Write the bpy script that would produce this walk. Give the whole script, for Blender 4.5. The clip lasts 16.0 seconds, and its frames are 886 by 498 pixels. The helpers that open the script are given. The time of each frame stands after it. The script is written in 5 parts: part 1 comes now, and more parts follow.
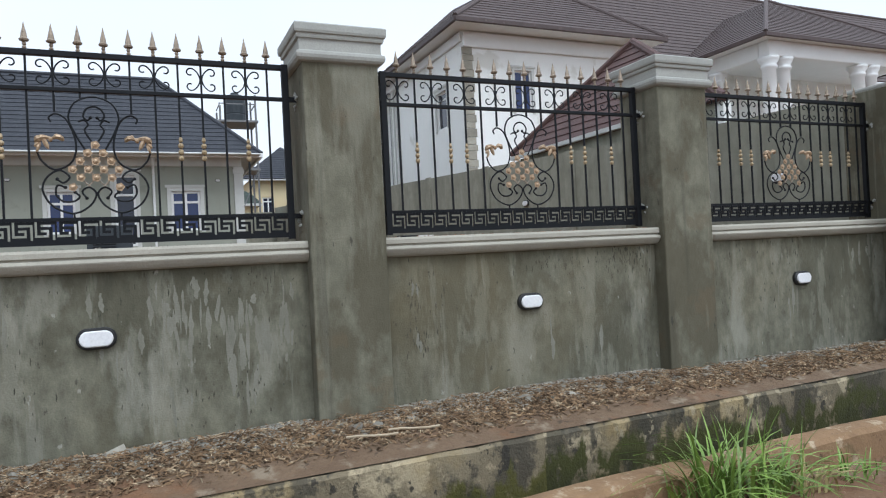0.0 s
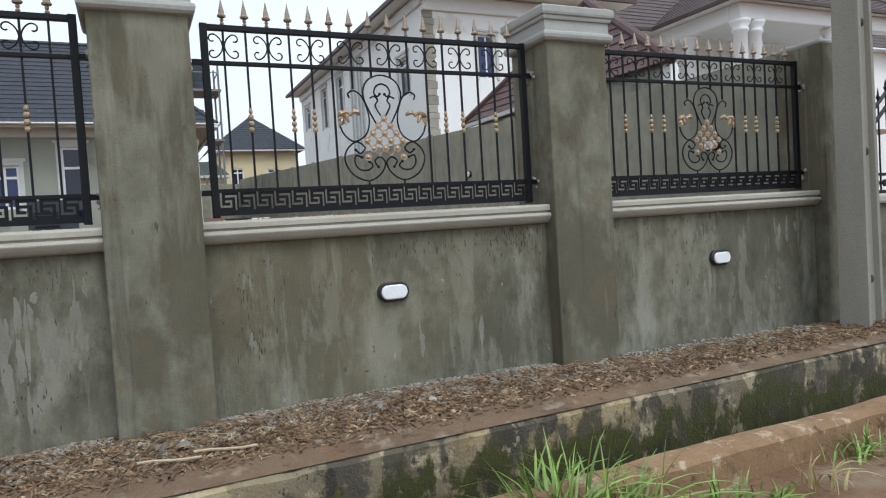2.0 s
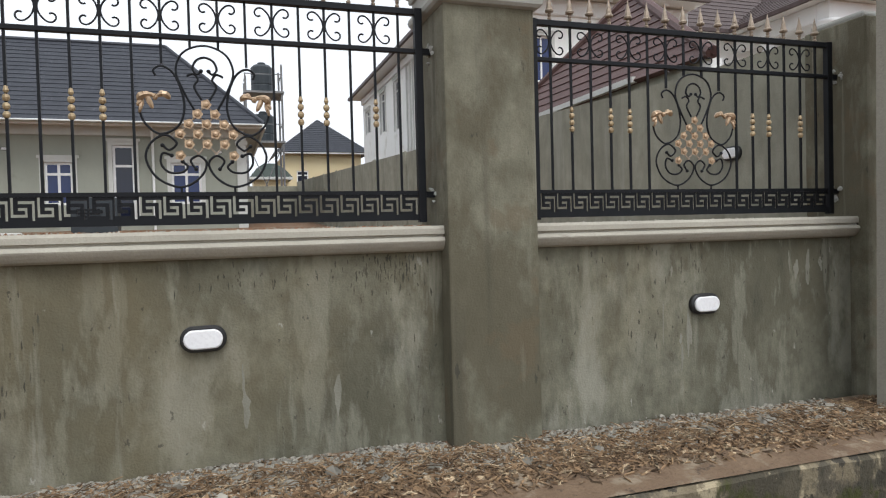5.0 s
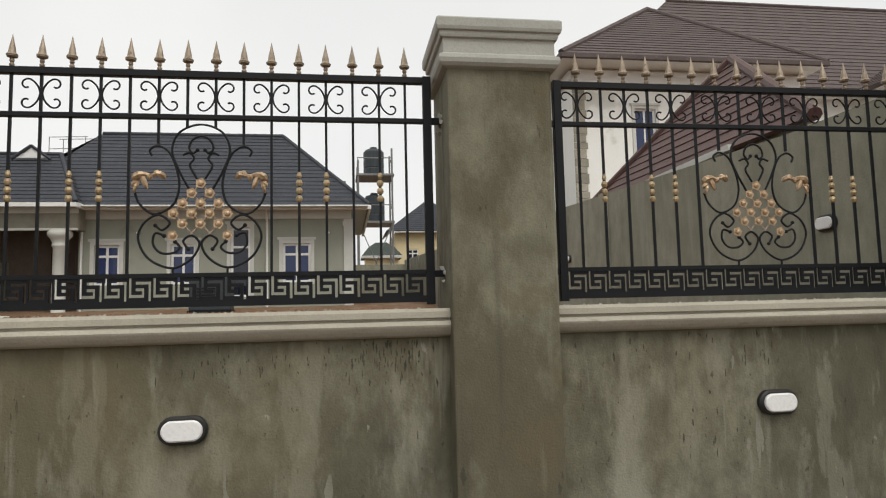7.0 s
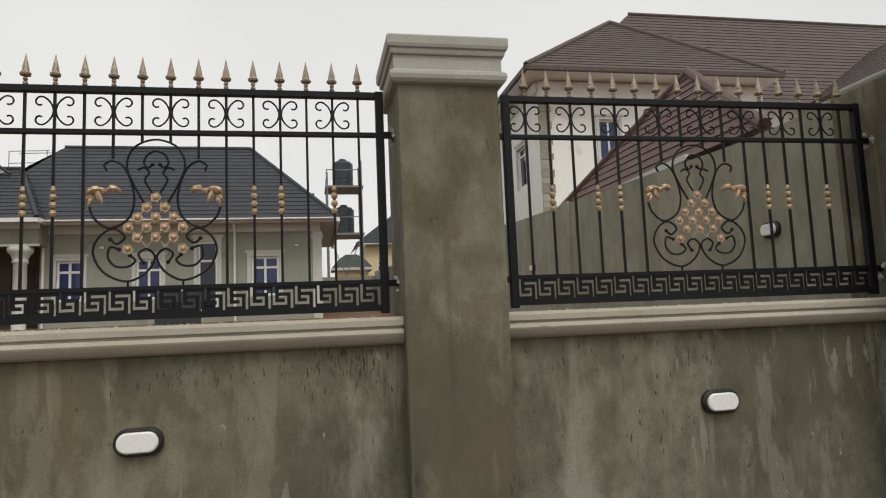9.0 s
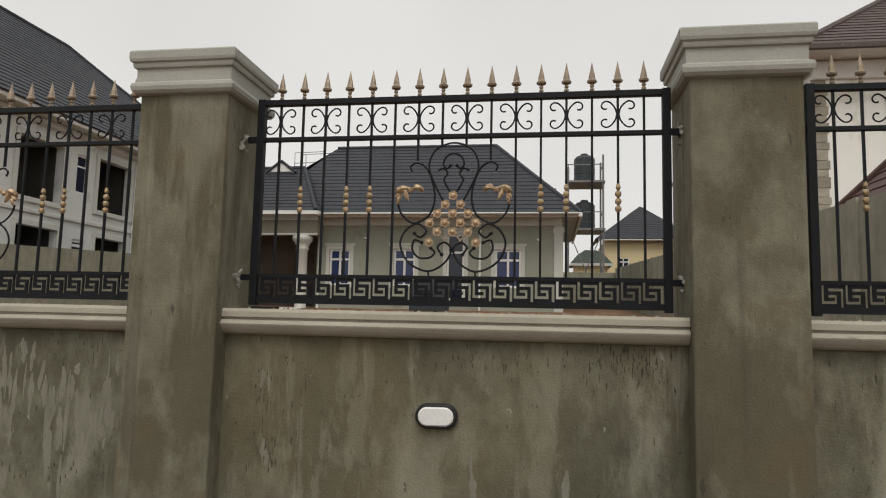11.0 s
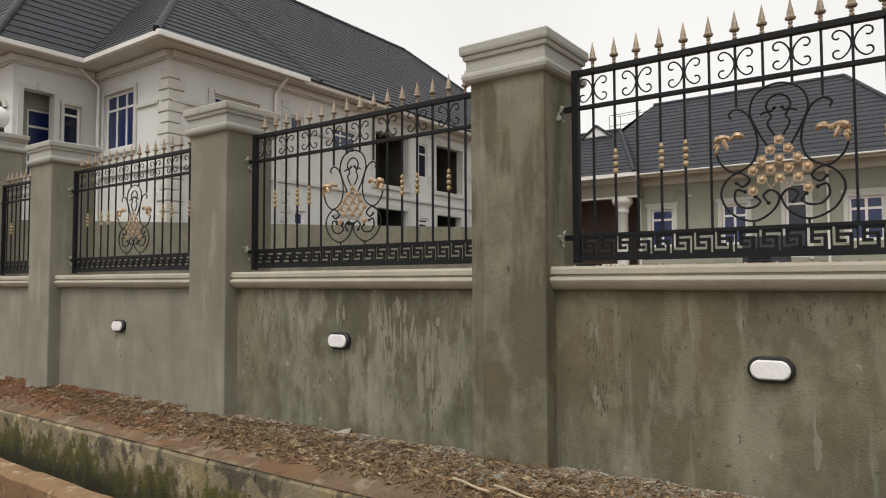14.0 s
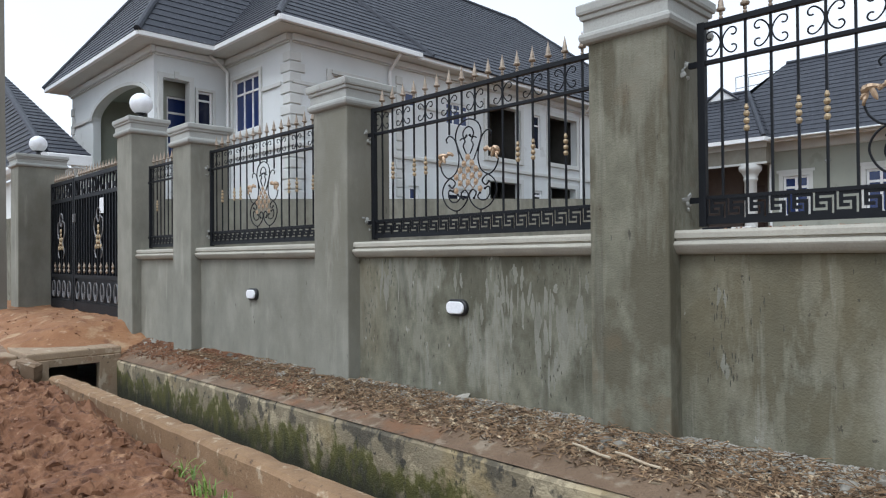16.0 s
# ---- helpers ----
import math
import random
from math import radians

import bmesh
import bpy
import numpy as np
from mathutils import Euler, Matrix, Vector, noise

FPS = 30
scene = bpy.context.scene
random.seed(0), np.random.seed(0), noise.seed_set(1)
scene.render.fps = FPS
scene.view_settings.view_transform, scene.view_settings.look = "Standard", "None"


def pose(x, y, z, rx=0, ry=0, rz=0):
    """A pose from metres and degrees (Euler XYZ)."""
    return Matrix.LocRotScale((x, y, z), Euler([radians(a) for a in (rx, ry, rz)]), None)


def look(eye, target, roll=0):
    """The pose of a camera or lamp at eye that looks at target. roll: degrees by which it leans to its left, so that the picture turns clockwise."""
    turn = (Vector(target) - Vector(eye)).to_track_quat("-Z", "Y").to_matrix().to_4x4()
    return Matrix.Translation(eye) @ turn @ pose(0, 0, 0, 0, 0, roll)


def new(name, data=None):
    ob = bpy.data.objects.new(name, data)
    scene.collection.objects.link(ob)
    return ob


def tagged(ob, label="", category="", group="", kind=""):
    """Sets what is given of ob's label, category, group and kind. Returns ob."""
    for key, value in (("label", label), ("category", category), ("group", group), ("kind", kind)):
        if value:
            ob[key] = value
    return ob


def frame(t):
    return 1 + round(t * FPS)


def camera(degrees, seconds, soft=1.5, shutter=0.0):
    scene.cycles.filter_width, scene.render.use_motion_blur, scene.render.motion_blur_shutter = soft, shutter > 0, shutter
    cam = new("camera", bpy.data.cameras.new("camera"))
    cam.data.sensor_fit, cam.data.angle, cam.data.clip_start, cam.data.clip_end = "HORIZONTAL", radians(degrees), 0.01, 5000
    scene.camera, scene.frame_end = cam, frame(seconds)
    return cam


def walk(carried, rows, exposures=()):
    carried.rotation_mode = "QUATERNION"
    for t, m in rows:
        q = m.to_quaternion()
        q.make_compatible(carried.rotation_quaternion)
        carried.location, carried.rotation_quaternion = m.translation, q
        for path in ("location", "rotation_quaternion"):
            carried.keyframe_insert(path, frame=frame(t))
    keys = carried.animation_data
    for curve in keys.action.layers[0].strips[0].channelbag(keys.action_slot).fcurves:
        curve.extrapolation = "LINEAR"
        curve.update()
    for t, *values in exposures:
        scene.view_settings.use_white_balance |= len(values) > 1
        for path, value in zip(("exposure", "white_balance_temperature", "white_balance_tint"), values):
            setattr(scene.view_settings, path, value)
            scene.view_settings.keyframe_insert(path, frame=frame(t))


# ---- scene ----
cam = camera(66.7, 16.0, soft=1.15)
PATH = [
    (0, (0.169, 0.356, 1.397), (0.97, 2.188, 1.412), -2.9),
    (0.5, (0.429, 0.451, 1.468), (1.283, 2.259, 1.46), -2.9),
    (1, (0.722, 0.606, 1.455), (1.664, 2.37, 1.426), -3.1),
    (1.5, (1.011, 0.607, 1.383), (1.865, 2.416, 1.386), -3.9),
    (2, (1.341, 0.634, 1.443), (2.176, 2.449, 1.365), -3.5),
    (2.5, (1.652, 0.782, 1.428), (2.541, 2.572, 1.358), -1.4),
    (3, (1.932, 0.83, 1.38), (2.727, 2.665, 1.361), -4.6),
    (3.5, (2.256, 0.911, 1.412), (2.962, 2.782, 1.351), -2.2),
    (3.7, (2.375, 0.975, 1.434), (3.076, 2.847, 1.366), -3.6),
    (5.8, (3.393, 1.636, 1.5), (3.978, 3.548, 1.472), -0.6),
    (6, (3.448, 1.679, 1.492), (4.017, 3.596, 1.496), -1.7),
    (6.5, (3.592, 1.682, 1.519), (3.895, 3.658, 1.575), -3.6),
    (7, (3.743, 1.618, 1.514), (4.041, 3.586, 1.702), -1.4),
    (7.5, (3.794, 1.561, 1.523), (4.16, 3.512, 1.77), -1.1),
    (8, (3.812, 1.539, 1.505), (4.285, 3.467, 1.75), -1.2),
    (8.2, (3.843, 1.528, 1.512), (4.322, 3.457, 1.741), -1.2),
    (10.3, (3.703, 1.486, 1.449), (3.66, 3.471, 1.688), -0.9),
    (10.5, (3.671, 1.48, 1.448), (3.551, 3.459, 1.707), 0.5),
    (11, (3.569, 1.414, 1.498), (3.261, 3.379, 1.707), 1.3),
    (11.5, (3.479, 1.337, 1.453), (3.046, 3.279, 1.66), 2.5),
    (12, (3.456, 1.286, 1.474), (2.902, 3.196, 1.679), 1.5),
    (12.5, (3.452, 1.254, 1.495), (2.765, 3.123, 1.678), 2.1),
    (13, (3.515, 1.235, 1.494), (2.642, 3.026, 1.668), 1.7),
    (13.5, (3.615, 1.215, 1.46), (2.534, 2.889, 1.626), 0.6),
    (14, (3.663, 1.196, 1.445), (2.495, 2.817, 1.542), -0.2),
    (14.5, (3.679, 1.174, 1.441), (2.465, 2.763, 1.464), -0.9),
    (15, (3.673, 1.174, 1.459), (2.333, 2.66, 1.457), -1.6),
    (15.5, (3.659, 1.169, 1.443), (2.209, 2.547, 1.465), -1.4),
    (16, (3.649, 1.169, 1.389), (2.226, 2.574, 1.413), -0.5),
]
EXPOSURES = [(0.0, 0.39, 5700, 7), (3.5, 0.35, 5950, 8), (5.8, 0.49, 6250, 10), (6.5, 0.47, 6300, 10), (7.0, 0.15, 6800, 8), (8.0, 0.07, 6850, 8), (10.5, -0.10, 6950, 9), (13.0, 0.02, 7050, 9), (14.5, 0.47, 6700, 9), (15.0, 0.74, 5900, 8), (15.5, 0.53, 5750, 8), (16.0, 0.46, 5700, 8)]
walk(cam, [(t, look(eye, target, roll)) for t, eye, target, roll in PATH], EXPOSURES)

# ---- world and light ----
world = bpy.data.worlds.new("overcast_sky")
scene.world = world
world.use_nodes = True
wn, wl = world.node_tree.nodes, world.node_tree.links
sky = wn.new("ShaderNodeTexSky")
sky.sky_type, sky.sun_disc = "NISHITA", False
sky.sun_elevation, sky.sun_rotation = radians(58), radians(200)
sky.dust_density, sky.air_density = 3.0, 1.0
hsv = wn.new("ShaderNodeHueSaturation")
hsv.inputs["Saturation"].default_value = 0.12
wl.new(sky.outputs[0], hsv.inputs["Color"])
cloud = wn.new("ShaderNodeMix")
cloud.data_type = "RGBA"
cloud.inputs[0].default_value = 0.6
wl.new(hsv.outputs[0], cloud.inputs[6])
veil = wn.new("ShaderNodeTexNoise")
veil.inputs["Scale"].default_value, veil.inputs["Detail"].default_value = 2.2, 4.0
grey = wn.new("ShaderNodeMix")
grey.data_type = "RGBA"
wl.new(veil.outputs["Fac"], grey.inputs[0])
grey.inputs[6].default_value, grey.inputs[7].default_value = (6.9, 7.15, 7.6, 1), (10.1, 10.2, 10.4, 1)
wl.new(grey.outputs[2], cloud.inputs[7])
wl.new(cloud.outputs[2], wn["Background"].inputs["Color"])
wn["Background"].inputs["Strength"].default_value = 0.120
sun = new("sun", bpy.data.lights.new("sun", "SUN"))
sun.data.energy, sun.data.angle, sun.data.color = 1.3, radians(25), (1.0, 0.97, 0.93)
sun.matrix_basis = look((0, 0, 0), (-0.25, 0.75, -1.2))


# ---- materials ----
def surface(name, a, b, scale=4.0, rough=0.85, metal=0.0, bump=0.2, grain=60.0, stretch=(1, 1, 1), spots=None, spot_scale=3.0, spot_at=0.62, spot_stretch=(1, 1, 1), spot_soft=0.06, vary=0.0, second=None, relief=0.0, damp=None, island=0.0, spec=0.5):
    """Two tones mixed by coarse noise, fine grain, optional stains and painted sheen speckles with a colour of their
    own, relief from both scales.
    """
    m = bpy.data.materials.new(name)
    m.use_nodes = True
    n, l = m.node_tree.nodes, m.node_tree.links
    bs = n["Principled BSDF"]
    geo = n.new("ShaderNodeNewGeometry")

    def noise_at(sc, st, detail=5.0):
        mp = n.new("ShaderNodeMapping")
        mp.inputs["Scale"].default_value = st
        l.new(geo.outputs["Position"], mp.inputs["Vector"])
        t = n.new("ShaderNodeTexNoise")
        t.inputs["Scale"].default_value, t.inputs["Detail"].default_value, t.inputs["Roughness"].default_value = sc, detail, 0.62
        l.new(mp.outputs[0], t.inputs["Vector"])
        return t.outputs["Fac"]

    def mixed(fac, c0, c1):
        x = n.new("ShaderNodeMix")
        x.data_type = "RGBA"
        l.new(fac, x.inputs[0])
        for i, c in ((6, c0), (7, c1)):
            if isinstance(c, tuple):
                x.inputs[i].default_value = (*c, 1)
            else:
                l.new(c, x.inputs[i])
        return x.outputs[2]

    def ramp(fac, lo, hi):
        r = n.new("ShaderNodeMapRange")
        r.inputs["From Min"].default_value, r.inputs["From Max"].default_value = lo, hi
        l.new(fac, r.inputs["Value"])
        return r.outputs[0]

    col = mixed(ramp(noise_at(scale, stretch), 0.32, 0.68), a, b)
    fine = noise_at(grain, (1, 1, 1), 3.0)
    dark = tuple(0.72 * (u + v) / 2 for u, v in zip(a, b))
    gr = n.new("ShaderNodeMath")
    gr.operation = "MULTIPLY"
    gr.inputs[1].default_value = 0.45
    l.new(ramp(fine, 0.45, 0.75), gr.inputs[0])
    col = mixed(gr.outputs[0], col, dark)
    for c, s, at, st, soft, *amount in ([(spots, spot_scale, spot_at, spot_stretch, spot_soft)] if spots else []) + (second or []):
        fac = ramp(noise_at(s, st, 7.0), at, at + soft)
        if amount:
            part_of = n.new("ShaderNodeMath")
            part_of.operation = "MULTIPLY"
            part_of.inputs[1].default_value = amount[0]
            l.new(fac, part_of.inputs[0])
            fac = part_of.outputs[0]
        col = mixed(fac, col, c)
    if damp:
        # moss that has crept up from the wet bottom, with a ragged upper edge
        top, low, c0, c1 = damp
        sep = n.new("ShaderNodeSeparateXYZ")
        l.new(geo.outputs["Position"], sep.inputs[0])
        lift = n.new("ShaderNodeMath")
        lift.operation = "MULTIPLY_ADD"
        lift.inputs[1].default_value = -0.85
        l.new(noise_at(3.0, (1.5, 1.5, 0.8), 7.0), lift.inputs[0])
        l.new(sep.outputs["Z"], lift.inputs[2])
        patch = n.new("ShaderNodeMath")
        patch.operation = "MULTIPLY"
        l.new(ramp(lift.outputs[0], top - 0.38, top - 0.45), patch.inputs[0])
        l.new(ramp(noise_at(7.0, (1, 1, 0.7), 8.0), 0.40, 0.46), patch.inputs[1])
        col = mixed(patch.outputs[0], col, c0)
        col = mixed(ramp(lift.outputs[0], low - 0.30, low - 0.62), col, c1)
    if island:
        r = n.new("ShaderNodeMapRange")
        r.inputs["To Min"].default_value, r.inputs["To Max"].default_value = 1 - island, 1 + island
        l.new(geo.outputs["Random Per Island"], r.inputs["Value"])
        h = n.new("ShaderNodeHueSaturation")
        l.new(r.outputs[0], h.inputs["Value"])
        l.new(col, h.inputs["Color"])
        col = h.outputs[0]
    if vary:
        info = n.new("ShaderNodeObjectInfo")
        h = n.new("ShaderNodeHueSaturation")
        l.new(ramp(info.outputs["Random"], 0.0, 1.0), h.inputs["Value"])
        h.inputs["Value"].default_value = 1
        r = n.new("ShaderNodeMapRange")
        r.inputs["To Min"].default_value, r.inputs["To Max"].default_value = 1 - vary, 1 + vary
        l.new(info.outputs["Random"], r.inputs["Value"])
        l.new(r.outputs[0], h.inputs["Value"])
        l.new(col, h.inputs["Color"])
        col = h.outputs[0]
    l.new(col, bs.inputs["Base Color"])
    bs.inputs["Roughness"].default_value, bs.inputs["Metallic"].default_value = rough, metal
    bs.inputs["Specular IOR Level"].default_value = spec
    if bump:
        bp = n.new("ShaderNodeBump")
        bp.inputs["Strength"].default_value, bp.inputs["Distance"].default_value = bump, 0.01
        height = fine
        if relief:
            add = n.new("ShaderNodeMath")
            add.operation = "MULTIPLY_ADD"
            add.inputs[1].default_value = 1.8
            l.new(noise_at(relief, (1, 1, 0.6), 4.0), add.inputs[0])
            l.new(fine, add.inputs[2])
            height = add.outputs[0]
        l.new(height, bp.inputs["Height"])
        l.new(bp.outputs[0], bs.inputs["Normal"])
    return m


M = {}
STREAKS = [((0.0720, 0.0680, 0.0430), 0.9, 0.47, (1, 1, 0.7), 0.10, 0.72), ((0.245, 0.238, 0.185), 1.5, 0.57, (2.2, 2.2, 0.55), 0.04, 0.45), ((0.2956, 0.2890, 0.2322), 1.9, 0.53, (1.7, 1.7, 0.75), 0.10, 0.55), ((0.0530, 0.0508, 0.0348), 1.7, 0.54, (2.3, 2.3, 0.42), 0.10, 0.5),
    ((0.1733, 0.1416, 0.0774), 0.6, 0.50, (1, 1, 0.8), 0.2, 0.5), ((0.3364, 0.3290, 0.2757), 2.0, 0.60, (3.4, 3.4, 0.3), 0.06, 0.28), ((0.0367, 0.0349, 0.0252), 6.5, 0.68, (2.2, 2.2, 0.5), 0.05, 0.7), ((0.0387, 0.0368, 0.0271), 15.0, 0.66, (1.5, 1.5, 0.8), 0.03, 0.7), ((0.3568, 0.3489, 0.2999), 6.5, 0.67, (1.5, 1.5, 0.65), 0.03, 0.7)]
M["plaster"] = surface("cement_plaster", (0.0999, 0.0957, 0.0658), (0.2090, 0.2014, 0.1471), 8.0, 0.92, 0, 0.5, 80, (1.1, 1.1, 0.7), second=STREAKS, relief=14)
M["pier_plaster"] = surface("pier_plaster", (0.1203, 0.1147, 0.0784), (0.2018, 0.1924, 0.1403), 7.0, 0.92, 0, 0.45, 80, (1, 1, 0.8), second=[((0.0820, 0.0715, 0.0430), 1.3, 0.47, (1, 1, 0.6), 0.07, 0.75), ((0.125, 0.096, 0.056), 3.1, 0.57, (1, 1, 0.9), 0.05, 0.5), ((0.2651, 0.2571, 0.2003), 1.6, 0.54, (2.6, 2.6, 0.4), 0.1, 0.45),
    ((0.0612, 0.0568, 0.0387), 1.6, 0.57, (4.2, 4.2, 0.2), 0.12, 0.5), ((0.3160, 0.3040, 0.2467), 1.8, 0.64, (5.5, 5.5, 0.16), 0.05, 0.3), ((0.0428, 0.0399, 0.0290), 8.0, 0.665, (1.7, 1.7, 0.6), 0.03, 0.8)], relief=12)
M["fresh_plaster"] = surface("fresh_cement_plaster", (0.185, 0.178, 0.142), (0.265, 0.256, 0.208), 3.0, 0.92, 0, 0.35, 80, (1, 1, 0.6), second=[((0.150, 0.140, 0.102), 0.9, 0.47, (1.2, 1.2, 0.6), 0.16, 0.6), ((0.335, 0.325, 0.27), 2.0, 0.58, (2.4, 2.4, 0.4), 0.08, 0.4), ((0.085, 0.08, 0.058), 5.0, 0.67, (2.0, 2.0, 0.5), 0.04, 0.6)], relief=8)
# copy of the plaster, lightened for the sky light on the boundary wall
M["boundary_plaster_skylit"] = surface("boundary_plaster_skylit", (0.22, 0.215, 0.165), (0.32, 0.315, 0.25), 5.0, 0.92, 0, 0.4, 60, (1, 1, 0.7), second=[((0.15, 0.148, 0.115), 0.8, 0.46, (1.4, 1.4, 0.4), 0.2, 0.6), ((0.35, 0.35, 0.30), 1.1, 0.56, (3, 3, 0.3), 0.1, 0.4)], relief=10)
M["coping"] = surface("coping_mortar", (0.43, 0.405, 0.335), (0.34, 0.32, 0.265), 3.0, 0.85, 0, 0.3, 70, (1, 1, 1), (0.27, 0.25, 0.2), 5.0, 0.63, (0.6, 1, 2), 0.08)
M["cap"] = surface("pier_cap_mortar", (0.32, 0.322, 0.295), (0.39, 0.39, 0.355), 3.0, 0.85, 0, 0.2, 70, (1, 1, 1), (0.27, 0.265, 0.235), 4.0, 0.64)
M["iron"] = surface("black_painted_iron", (0.0045, 0.0055, 0.0075), (0.008, 0.009, 0.011), 9.0, 0.5, 0.0, 0.1, 120, (1, 1, 1), (0.022, 0.016, 0.012), 14, 0.74, spec=0.22)
M["gold"] = surface("gold_paint", (0.50, 0.365, 0.235), (0.36, 0.25, 0.155), 30.0, 0.42, 0.35, 0.15, 150, (1, 1, 1), (0.16, 0.09, 0.035), 45, 0.6)
M["spear"] = surface("tarnished_gold_paint", (0.36, 0.29, 0.215), (0.24, 0.19, 0.14), 30.0, 0.45, 0.3, 0.15, 150, (1, 1, 1), (0.09, 0.06, 0.035), 40, 0.6)
M["collar"] = surface("dull_gold_paint", (0.44, 0.34, 0.20), (0.33, 0.245, 0.14), 30.0, 0.45, 0.3, 0.15, 150, (1, 1, 1), (0.14, 0.09, 0.045), 40, 0.6)
M["lamp_white"] = surface("opal_lamp_cover", (0.80, 0.80, 0.80), (0.74, 0.74, 0.75), 12, 0.35, 0, 0.0)
M["black_plastic"] = surface("black_plastic", (0.012, 0.012, 0.013), (0.02, 0.02, 0.02), 12, 0.5, 0, 0.05)
M["soil"] = surface("red_laterite_soil", (0.140, 0.070, 0.033), (0.19, 0.112, 0.062), 1.6, 0.95, 0, 0.9, 35, (1, 1, 1), (0.215, 0.158, 0.104), 1.9, 0.50, (1, 1, 1), 0.15, second=[((0.125, 0.054, 0.023), 5.0, 0.58, (1, 1, 1), 0.1), ((0.075, 0.042, 0.024), 13.0, 0.6, (1, 1, 1), 0.06, 0.7), ((0.29, 0.22, 0.15), 17.0, 0.64, (1, 1, 1), 0.04, 0.6)], relief=10)
M["gate_earth"] = surface("trodden_orange_earth", (0.205, 0.092, 0.038), (0.29, 0.148, 0.068), 2.4, 0.95, 0, 0.9, 35, (1, 1, 1), (0.36, 0.24, 0.135), 2.2, 0.55, (1, 1, 1), 0.12, second=[((0.15, 0.065, 0.028), 4.0, 0.57, (1, 1, 1), 0.08, 0.8), ((0.42, 0.31, 0.20), 6.0, 0.62, (1, 1, 1), 0.06, 0.6)], relief=12)
M["slab"] = surface("worn_slab_concrete", (0.34, 0.255, 0.165), (0.26, 0.185, 0.115), 2.4, 0.92, 0, 0.7, 50, (1, 1, 1), (0.42, 0.34, 0.24), 5.0, 0.58, second=[((0.20, 0.10, 0.05), 3.0, 0.56, (1, 1, 1), 0.1, 0.7), ((0.07, 0.05, 0.035), 9.0, 0.62, (1, 1, 1), 0.05, 0.8)], relief=9)
M["heap"] = surface("dug_red_earth", (0.130, 0.056, 0.025), (0.225, 0.112, 0.056), 4.0, 0.95, 0, 1.0, 26, (1, 1, 1), (0.32, 0.18, 0.095), 4.5, 0.57, (1, 1, 1), 0.14, second=[((0.070, 0.028, 0.014), 8.0, 0.52, (1, 1, 1), 0.10, 0.85), ((0.36, 0.22, 0.13), 14.0, 0.62, (1, 1, 1), 0.05, 0.6)], relief=18)
DRAIN_WEAR = [((0.30, 0.22, 0.095), 1.3, 0.55, (1, 1, 1), 0.1, 0.6), ((0.060, 0.053, 0.038), 2.6, 0.535, (1.1, 1.1, 0.9), 0.05, 0.85), ((0.036, 0.032, 0.024), 7.0, 0.59, (1.3, 1.3, 0.9), 0.03, 0.9)]
M["drain"] = surface("mossy_drain_concrete", (0.28, 0.23, 0.145), (0.18, 0.145, 0.09), 3.0, 0.9, 0, 0.9, 50, (1, 1, 1), (0.40, 0.33, 0.21), 3.4, 0.53, (1, 1, 1), 0.05, second=DRAIN_WEAR, relief=9, damp=(-0.13, -0.21, (0.105, 0.100, 0.018), (0.026, 0.025, 0.010)))
M["drain_stained"] = surface("black_stained_drain_concrete", (0.235, 0.195, 0.125), (0.15, 0.12, 0.075), 3.0, 0.9, 0, 0.9, 50, (1, 1, 1), (0.37, 0.31, 0.20), 4.2, 0.54, (1, 1, 1), 0.04, second=DRAIN_WEAR + [((0.045, 0.040, 0.026), 3.4, 0.48, (1.3, 1.3, 0.5), 0.05, 0.85), ((0.33, 0.28, 0.18), 8.0, 0.62, (1, 1, 0.8), 0.03, 0.8)], relief=9, damp=(0.02, -0.22, (0.050, 0.052, 0.010), (0.020, 0.021, 0.008)))
M["kerb_top"] = surface("dirty_kerb_concrete", (0.235, 0.168, 0.108), (0.175, 0.112, 0.062), 2.0, 0.92, 0, 0.6, 50, (1, 1, 1), (0.33, 0.28, 0.21), 6.0, 0.62, second=[((0.09, 0.055, 0.032), 9.0, 0.6, (1, 1, 1), 0.06, 0.7)], relief=8)
M["kerb_front"] = surface("earth_stained_kerb", (0.285, 0.180, 0.094), (0.19, 0.113, 0.057), 3.5, 0.92, 0, 0.6, 45, (1, 1, 0.6), (0.40, 0.315, 0.21), 9.0, 0.56, (1, 1, 1), 0.10, second=[((0.09, 0.075, 0.03), 2.6, 0.6, (1, 1, 1), 0.1), ((0.07, 0.045, 0.028), 12.0, 0.62, (1, 1, 1), 0.05, 0.8)], relief=10)
M["straw"] = surface("dry_straw_and_chips", (0.215, 0.142, 0.078), (0.130, 0.080, 0.043), 9.0, 0.95, 0, 0.3, 60, (1, 1, 1), (0.34, 0.265, 0.17), 12, 0.55, island=0.65)
M["ledge"] = surface("trodden_ledge_earth", (0.115, 0.072, 0.042), (0.175, 0.118, 0.072), 3.2, 0.95, 0, 1.0, 40, (1, 1, 1), (0.235, 0.185, 0.128), 5.0, 0.55, (1, 1, 1), 0.08, second=[((0.20, 0.092, 0.040), 1.4, 0.54, (1, 1, 1), 0.12, 0.7), ((0.06, 0.042, 0.028), 11.0, 0.6, (1, 1, 1), 0.05, 0.8)], relief=14)
M["gravel"] = surface("cement_rubble", (0.202, 0.189, 0.157), (0.273, 0.255, 0.211), 9.0, 0.95, 0, 0.3, 60, (1, 1, 1), (0.176, 0.123, 0.079), 7, 0.6, island=0.4)
M["grass"] = surface("fresh_grass", (0.12, 0.21, 0.03), (0.22, 0.31, 0.07), 6.0, 0.5, 0, 0.0, 40, island=0.35)
M["dry_grass"] = surface("dry_grass", (0.40, 0.32, 0.15), (0.28, 0.25, 0.10), 6.0, 0.8, 0, 0.0, 40)
